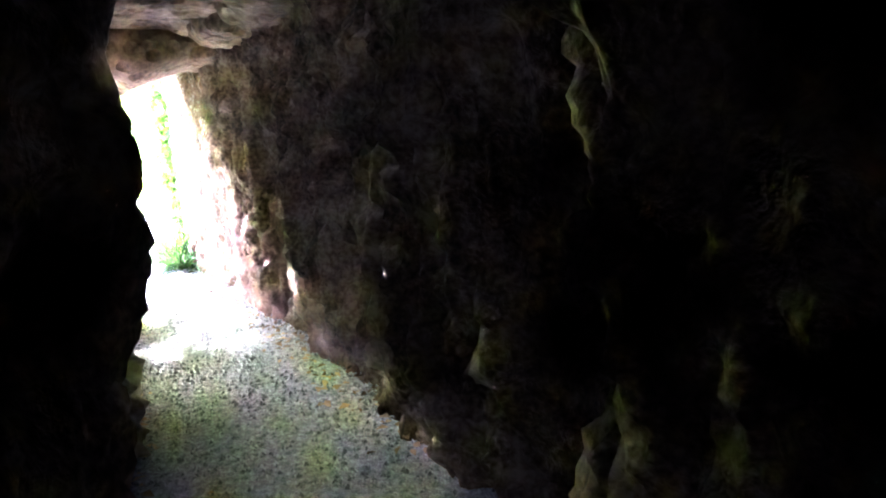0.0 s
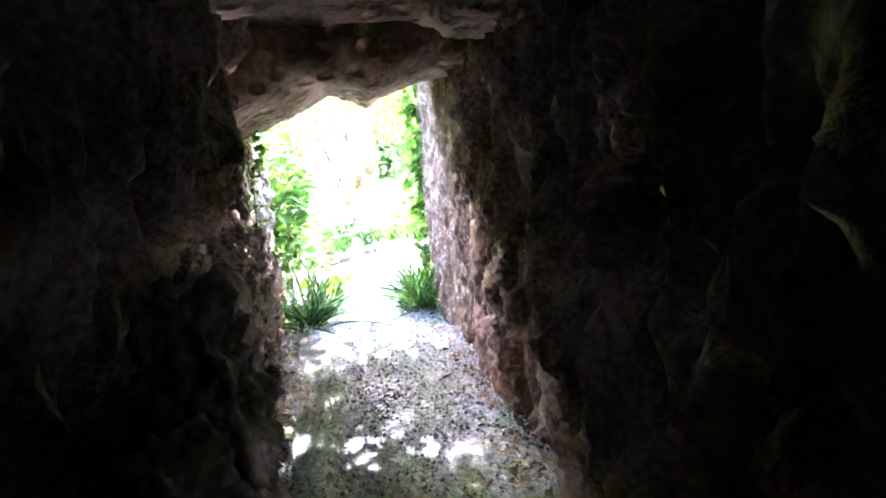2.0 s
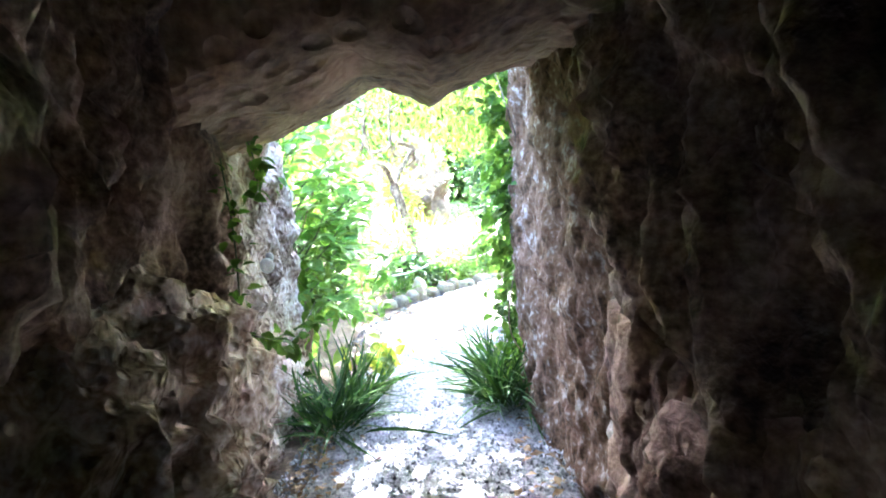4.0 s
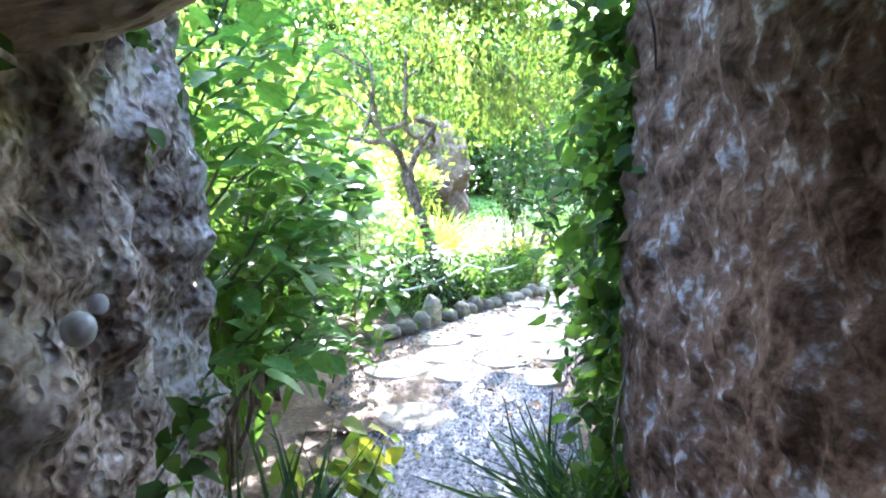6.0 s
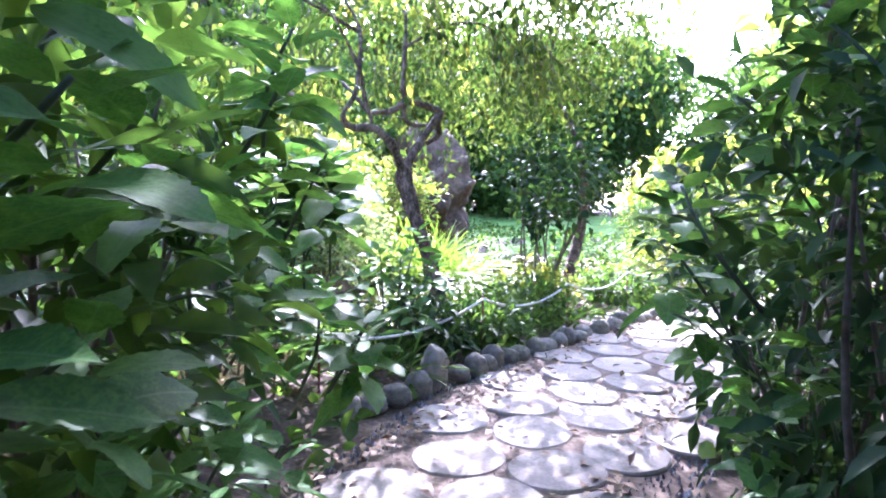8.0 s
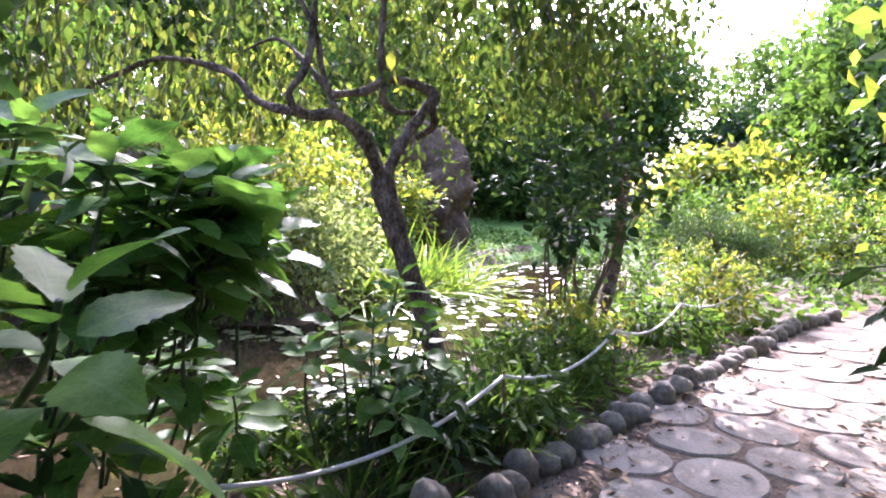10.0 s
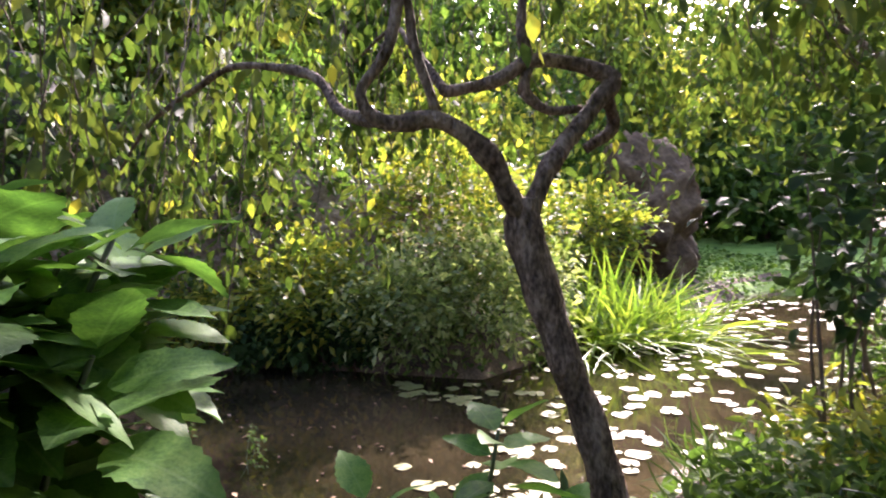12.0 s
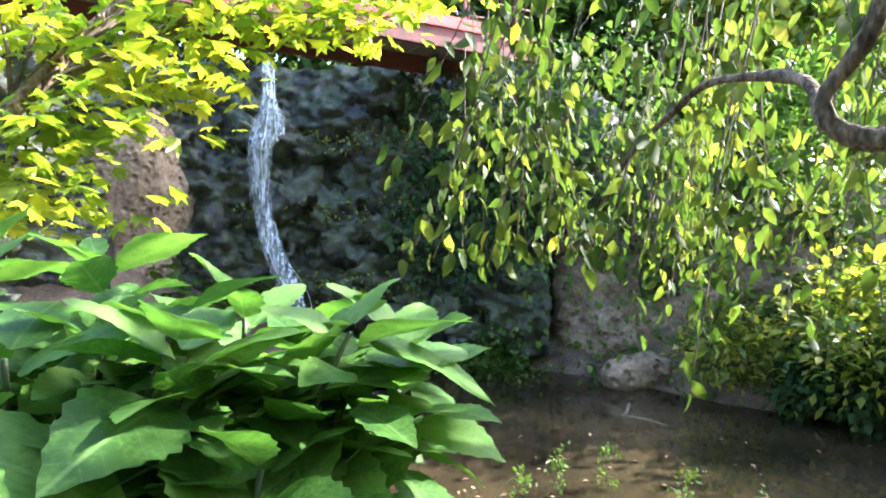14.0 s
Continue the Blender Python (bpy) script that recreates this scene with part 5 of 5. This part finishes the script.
whorl_plant("aucuba", "young aucuba shoots among the bank plants", (-7.2, 12.3, 0.05),
            [(-7.13, 12.49, 1.10), (-7.22, 12.4, 0.9), (-7.28, 12.2, 0.94), (-7.5, 12.22, 0.78), (-7.4, 12.5, 0.6), (-7.0, 12.3, 0.6), (-7.05, 12.62, 0.85), (-7.18, 12.35, 0.7)], 0.18, 8)
L1, L2 = P(3.35, -0.85), P(3.6, -1.0)
whorl_plant("laurel", "bright green large-leaved shrub at the grotto mouth", (L1.x, L1.y, -0.03),
            [tuple(P(s, l, z)) for s, l, z in ((3.3, -0.85, 2.15), (3.45, -0.7, 1.9), (3.25, -0.9, 1.6), (3.5, -0.65, 1.5), (3.6, -0.7, 1.15), (3.3, -0.95, 1.2), (3.7, -0.8, 2.3), (3.9, -0.75, 1.8), (4.1, -0.8, 1.4), (3.15, -1.0, 1.9), (3.4, -0.9, 2.45), (4.0, -0.7, 2.2), (4.3, -0.85, 0.95), (3.2, -0.85, 0.9), (3.5, -0.8, 0.75), (3.8, -0.75, 0.8), (3.55, -0.75, 1.75), (3.25, -0.8, 1.4), (3.8, -0.7, 1.5), (3.1, -0.95, 2.1), (3.2, -0.8, 1.75), (3.35, -0.7, 1.3))], 0.185, 9, short=0.3, back=tuple(V * -0.3)[:2])


# ---- maple over the pond's end ----
def maple_shape():
    pts = []
    for k in range(5):
        a = radians(-100 + 50 * k)
        r = (0.55, 0.8, 1.0, 0.8, 0.55)[k]
        pts += [(math.cos(a) * r * 0.55 + 0.4, math.sin(a) * r * 0.55, -0.08 * r)]
        if k < 4:
            b = a + radians(25)
            pts += [(math.cos(b) * 0.25 + 0.4, math.sin(b) * 0.25, 0.03)]
    v = np.array([(0, 0, 0)] + pts)
    return v, [[0, i, i + 1] for i in range(1, len(pts))]


def maple():
    base = (-8.1, 8.4, -0.1)
    ob = thing("maple_tree", base, "maple with sunlit yellow-green lobed leaves leaning over the pond", "tree")
    rng = np.random.default_rng(12)
    o = np.array(base)
    main = [(-8.1, 8.4, -0.2, 0.09), (-8.15, 8.8, 1.0, 0.07), (-8.3, 9.4, 1.85, 0.055), (-8.55, 9.75, 2.4, 0.04), (-8.95, 9.95, 2.95, 0.028), (-9.4, 10.2, 3.3, 0.015)]
    part("trunk", tubes("trunk", [[(p[0] - o[0], p[1] - o[1], p[2] - o[2], p[3]) for p in main]], 8, 0.1, 0.2), BARK, ob)
    tips = [(-9.7, 10.8, 3.05), (-9.4, 10.5, 2.95), (-9.1, 10.05, 2.85), (-8.8, 9.8, 2.65), (-8.6, 9.9, 2.3), (-8.45, 9.7, 2.05), (-8.9, 10.15, 2.5), (-9.2, 10.3, 3.15), (-8.5, 9.4, 2.8), (-8.9, 9.5, 3.1), (-9.9, 11.0, 3.3), (-9.5, 10.0, 3.4), (-8.3, 9.3, 2.3), (-8.6, 9.6, 1.9), (-9.6, 10.4, 3.5)]
    pos = []
    for t in tips:
        t = np.array(t)
        part("twig", tubes("twig", [[(-8.5 - o[0], 9.7 - o[1], 2.35 - o[2], 0.012), (*((t + (-8.6, 9.8, 2.5)) / 2 - o + (0, 0, 0.1)), 0.008), (*(t - o), 0.003)]], 5, 0.15), TWIG, ob)
        q = t + rng.normal(0, 1, (110, 3)) * (0.22, 0.22, 0.07)
        pos.append(q)
    pos = np.concatenate(pos) - o
    h = rng.normal(0, 1, (len(pos), 3))
    h[:, 2] = -0.35
    part("leaves", leaves_mesh("leaves", pos, h, rng.uniform(0.10, 0.17, len(pos)), maple_shape(), 0.35, rng), LEAF_MAPLE, ob)


maple()


# ---- on and in the water ----
def lilies():
    kinds = []
    for k in range(4):
        bm = bmesh.new()
        n = 16
        c = bm.verts.new((0, 0, 0.0))
        rim = [bm.verts.new((math.cos(0.2 + i * 5.9 / (n - 1)), math.sin(0.2 + i * 5.9 / (n - 1)) * (0.9 + 0.05 * k), 0.05 * math.sin(i * 1.3 + k))) for i in range(n)]
        for a, b in zip(rim, rim[1:]):
            bm.faces.new((c, a, b))
        me = bpy.data.meshes.new("lily_pad")
        bm.to_mesh(me)
        bm.free()
        me.materials.append(PAD)
        kinds.append(me)
    rng = np.random.default_rng(21)
    n = 0
    while n < 330:
        y = 14.2 + 14 * rng.random() ** 1.6
        x = rng.uniform(-13.0, -8.3)
        if pond_distance(np.array([x]), np.array([y]))[0] > -0.25 or (y < 15.5 and x < -10.4):
            continue
        ob = new("lily_pad", kinds[n % 4])
        r = rng.uniform(0.05, 0.115)
        ob.matrix_world = pose(x, y, WATER_Z + 0.008, rng.normal(0, 2), rng.normal(0, 2), rng.uniform(0, 360)) @ Matrix.Diagonal((r, r, r, 1))
        tagged(ob, "round floating lily pad on the pond water", "lily pad", "lily pads on the pond")
        n += 1
    pos = np.stack([rng.uniform(-13.5, -8.6, 240), rng.uniform(8.5, 16, 240), np.full(240, WATER_Z + 0.012)], 1)
    h = rng.normal(0, 1, (240, 3)) * (1, 1, 0.02)
    tagged(part("floating_leaves", leaves_mesh("floating_leaves", pos, h, rng.uniform(0.03, 0.08, 240), SMALL_LEAF, 0.05, rng), LITTER), "fallen leaves floating on the pond", "leaf litter", kind="stuff")


lilies()


def blades(name, label, x, y, z, n, r, length, m, seed, category="grass"):
    rng = np.random.default_rng(seed)
    ob = thing(name, (x, y, z), label, category)
    pos = rng.normal(0, 1, (n, 3)) * (r, r, 0.0)
    h = rng.normal(0, 0.45, (n, 3))
    h[:, 2] = 1.0
    h[:, :2] += pos[:, :2] * 0.5 / r
    sizes = length * rng.uniform(0.6, 1.2, n)
    single = min(n, 60) if category == "reeds" else 0
    for i in range(single):
        blade = new("blade", BLADE_MESH)
        blade.parent = ob
        blade.matrix_local = aim(pos[i], h[i], rng.uniform(-0.6, 0.6), sizes[i])
    tagged(part("foliage", leaves_mesh("foliage", pos[single:], h[single:], sizes[single:], BLADE_TALL, 0.9, rng), m, ob), kind="stuff")


BLADE_TALL = leaf_shape(5, 0.045, 0.3, 0.75)
BLADE_MESH = mesh_from("blade", *BLADE_TALL)
BLADE_MESH.materials.append(LEAF_IRIS)
for k, (x, y, l, n) in enumerate(((-12.5, 19.7, 1.5, 260), (-12.2, 20.6, 1.3, 240), (-12.9, 21.2, 1.4, 200), (-12.9, 19.0, 1.3, 160))):
    blades("iris_clump", "tall sunlit yellow-green iris blades at the pond edge", x, y, -0.45, n, 0.42, l * 0.8, LEAF_IRIS, 40 + k, "reeds")
for k, (s, l, n) in enumerate(((2.75, 0.5, 190), (3.15, 0.58, 190), (2.45, -0.72, 130), (2.8, -0.7, 120))):
    q = P(s, l)
    blades("grass_tuft", "arching tuft of dark mondo grass at the path edge", q.x, q.y, -0.01, n, 0.09, 0.46, LEAF_DARK, 50 + k)
for k, (x, y) in enumerate(((-7.0, 12.0), (-7.1, 13.1), (-6.95, 14.0), (-6.9, 15.2), (-7.6, 14.5), (-8.0, 15.2))):
    blades("grass_tuft", "thin tuft of green grass on the pond bank", x, y, gz(x, y), 90, 0.12, 0.35, LEAF, 60 + k)
for k, (x, y) in enumerate(((-11.7, 11.9), (-11.9, 12.3), (-11.5, 12.9), (-11.3, 11.6), (-11.0, 13.3))):
    shrub("small water plant standing in the shallow pond", x, y, 0.42, 0.06, 60, 0.05, LEAF, SMALL_LEAF, 6, 0.03, z0=WATER_Z - 0.05, stems=2, stem_mat=STEM, stem_r=0.004)


def sunk_branch():
    ob = part("sunken_branch", tubes("sunken_branch", [[(-13.9, 12.3, -0.5, 0.035), (-14.2, 12.6, -0.42, 0.03), (-14.6, 12.7, -0.36, 0.02)], [(-14.2, 12.6, -0.42, 0.025), (-14.0, 12.9, -0.4, 0.02), (-13.7, 13.2, -0.43, 0.012)]], 6, 0.1, 0.3), TWIG)
    tagged(ob, "bare forked branch lying in the pond", "branch")


sunk_branch()


# ---- rope fence, pebbles, litter ----
def rope_fence():
    ob = thing("rope_fence", (-6.8, 13.0, 0.0), "low white rope slung between thin dark iron stakes", "fence")
    posts = [(-7.12, 11.35, 0.44), (-6.79, 13.02, 0.52), (-6.72, 14.85, 0.48), (-6.6, 16.7, 0.46), (-6.2, 18.7, 0.5)]
    for x, y, z in posts:
        part("stake", tubes("stake", [[(x + 6.8, y - 13, -0.15, 0.009), (x + 6.8, y - 13, z + 0.03, 0.008)]], 6, 0.3), RUST, ob)
    for a, b in zip(posts, posts[1:]):
        pts = []
        for t in np.linspace(0, 1, 9):
            pts.append((a[0] + (b[0] - a[0]) * t + 6.8, a[1] + (b[1] - a[1]) * t - 13, a[2] + (b[2] - a[2]) * t - 0.55 * t * (1 - t), 0.011))
        part("rope", tubes("rope", [pts], 7, 0.08), ROPE, ob)


rope_fence()
ob = part("set_pebble", rock_mesh("set_pebble", (0.075, 0.075, 0.085), 81, 3, 0.08, 0.02, 2.2), PEBBLE)
ob.matrix_world = Matrix.Translation(P(2.12, -0.975, 1.16))
tagged(ob, "smooth pale pebble set in the rock pillar", "pebble", "pebbles in the rock")
ob = part("set_pebble", rock_mesh("set_pebble", (0.045, 0.045, 0.055), 82, 3, 0.08, 0.02, 2.2), PEBBLE)
ob.matrix_world = Matrix.Translation(P(2.24, -0.985, 1.2))
tagged(ob, "small pale pebble set in the rock pillar", "pebble", "pebbles in the rock")


def litter():
    rng = np.random.default_rng(17)
    pos = []
    for s in rng.uniform(-3.0, 4.8, 900):
        side = rng.choice((-1, 1), p=(0.7, 0.3))
        lat = -0.85 + abs(rng.normal(0, 0.16)) if side < 0 else 0.62 - abs(rng.normal(0, 0.12))
        pos.append(P(s, lat, 0.012))
    for y in rng.uniform(10.0, 18.0, 900):
        side = rng.random()
        x = -6.4 + abs(rng.normal(0, 0.15)) if side < 0.45 else (-5.0 - abs(rng.normal(0, 0.15)) if side < 0.75 else rng.uniform(-6.4, -5.0))
        pos.append(Vector((x + 0.06 * (y - 12) * (y > 14), y, 0.022)))
    for k in range(1500):
        x, y = rng.uniform(-8.0, -6.8), rng.uniform(11, 18)
        pos.append(Vector((x, y, gz(x, y) + 0.015)))
    pos = np.array([tuple(p) for p in pos])
    h = rng.normal(0, 1, pos.shape) * (1, 1, 0.15)
    tagged(part("leaf_litter", leaves_mesh("leaf_litter", pos, h, rng.uniform(0.03, 0.09, len(pos)), SMALL_LEAF, 0.25, rng), LITTER), "dry brown fallen leaves along the path edges", "leaf litter", kind="stuff")


litter()


def ground_cover():
    rng = np.random.default_rng(19)
    n = 26000
    x, y = rng.uniform(-19, 2.5, n), rng.uniform(8.5, 34, n)
    d = pond_distance(x, y)
    path = np.abs(x - np.interp(y, (9, 12, 15, 18, 22), (-4.9, -5.75, -5.6, -4.9, -3.4)))
    keep = (d > 0.05) & (path > 0.98) & ((y > 10.5) | (x < -6.5))
    x, y = x[keep], y[keep]
    pos = np.stack([x, y, ground_height(x, y) + 0.03 + rng.random(len(x)) * 0.12], 1)
    h = rng.normal(0, 1, pos.shape) * (1, 1, 0.5) + (0, 0, 0.2)
    tagged(part("ground_cover", leaves_mesh("ground_cover", pos, h, rng.uniform(0.08, 0.2, len(pos)), ROUND_LEAF, 0.5, rng), LEAF), "low green ground cover plants on the banks", "plants", kind="stuff")


def hillside_plants():
    rng = np.random.default_rng(23)
    n = 22000
    x, y = rng.uniform(-27, -15, n), rng.uniform(3, 19, n)
    keep = pond_distance(x, y) > 0.8
    x, y = x[keep], y[keep]
    lift = np.abs(np.array([fbm(Vector((a * 0.9, b * 0.9, 2)), 2) for a, b in zip(x, y)]))
    pos = np.stack([x, y, ground_height(x, y) + 0.05 + rng.random(len(x)) * (0.2 + 1.6 * lift)], 1)
    h = rng.normal(0, 1, pos.shape) * (1, 1, 0.5) + (0.3, 0, -0.2)
    tagged(part("hillside_plants", leaves_mesh("hillside_plants", pos, h, rng.uniform(0.14, 0.3, len(pos)), SMALL_LEAF, 0.6, rng), LEAF), "mixed green undergrowth on the slope above the pond", "plants", kind="stuff")


def path_grit():
    """Small grey chips between the paving rounds, joined."""
    rng = np.random.default_rng(29)
    n = 7000
    y = 9.7 + 7.5 * rng.random(n) ** 1.3
    x = np.interp(y, (9.6, 10.7, 12.5, 14.5, 17.0), (-5.0, -5.5, -5.75, -5.65, -5.2)) + rng.uniform(-0.95, 0.95, n)
    r = rng.uniform(0.007, 0.018, n)
    a = rng.uniform(0, 6.28, n)
    verts, faces = [], []
    for i in range(n):
        b = len(verts)
        for k in range(3):
            w = a[i] + 2.1 * k
            verts.append((x[i] + r[i] * math.cos(w), y[i] + r[i] * math.sin(w), -0.03))
        verts.append((x[i] + 0.2 * r[i], y[i], -0.012 + r[i] * 0.8))
        faces += [(b, b + 1, b + 3), (b + 1, b + 2, b + 3), (b + 2, b, b + 3)]
    tagged(part("path_grit", mesh_from("path_grit", verts, faces, False), CHIP), "small grey grit between the paving rounds", "gravel", kind="stuff")


ground_cover()
hillside_plants()
path_grit()
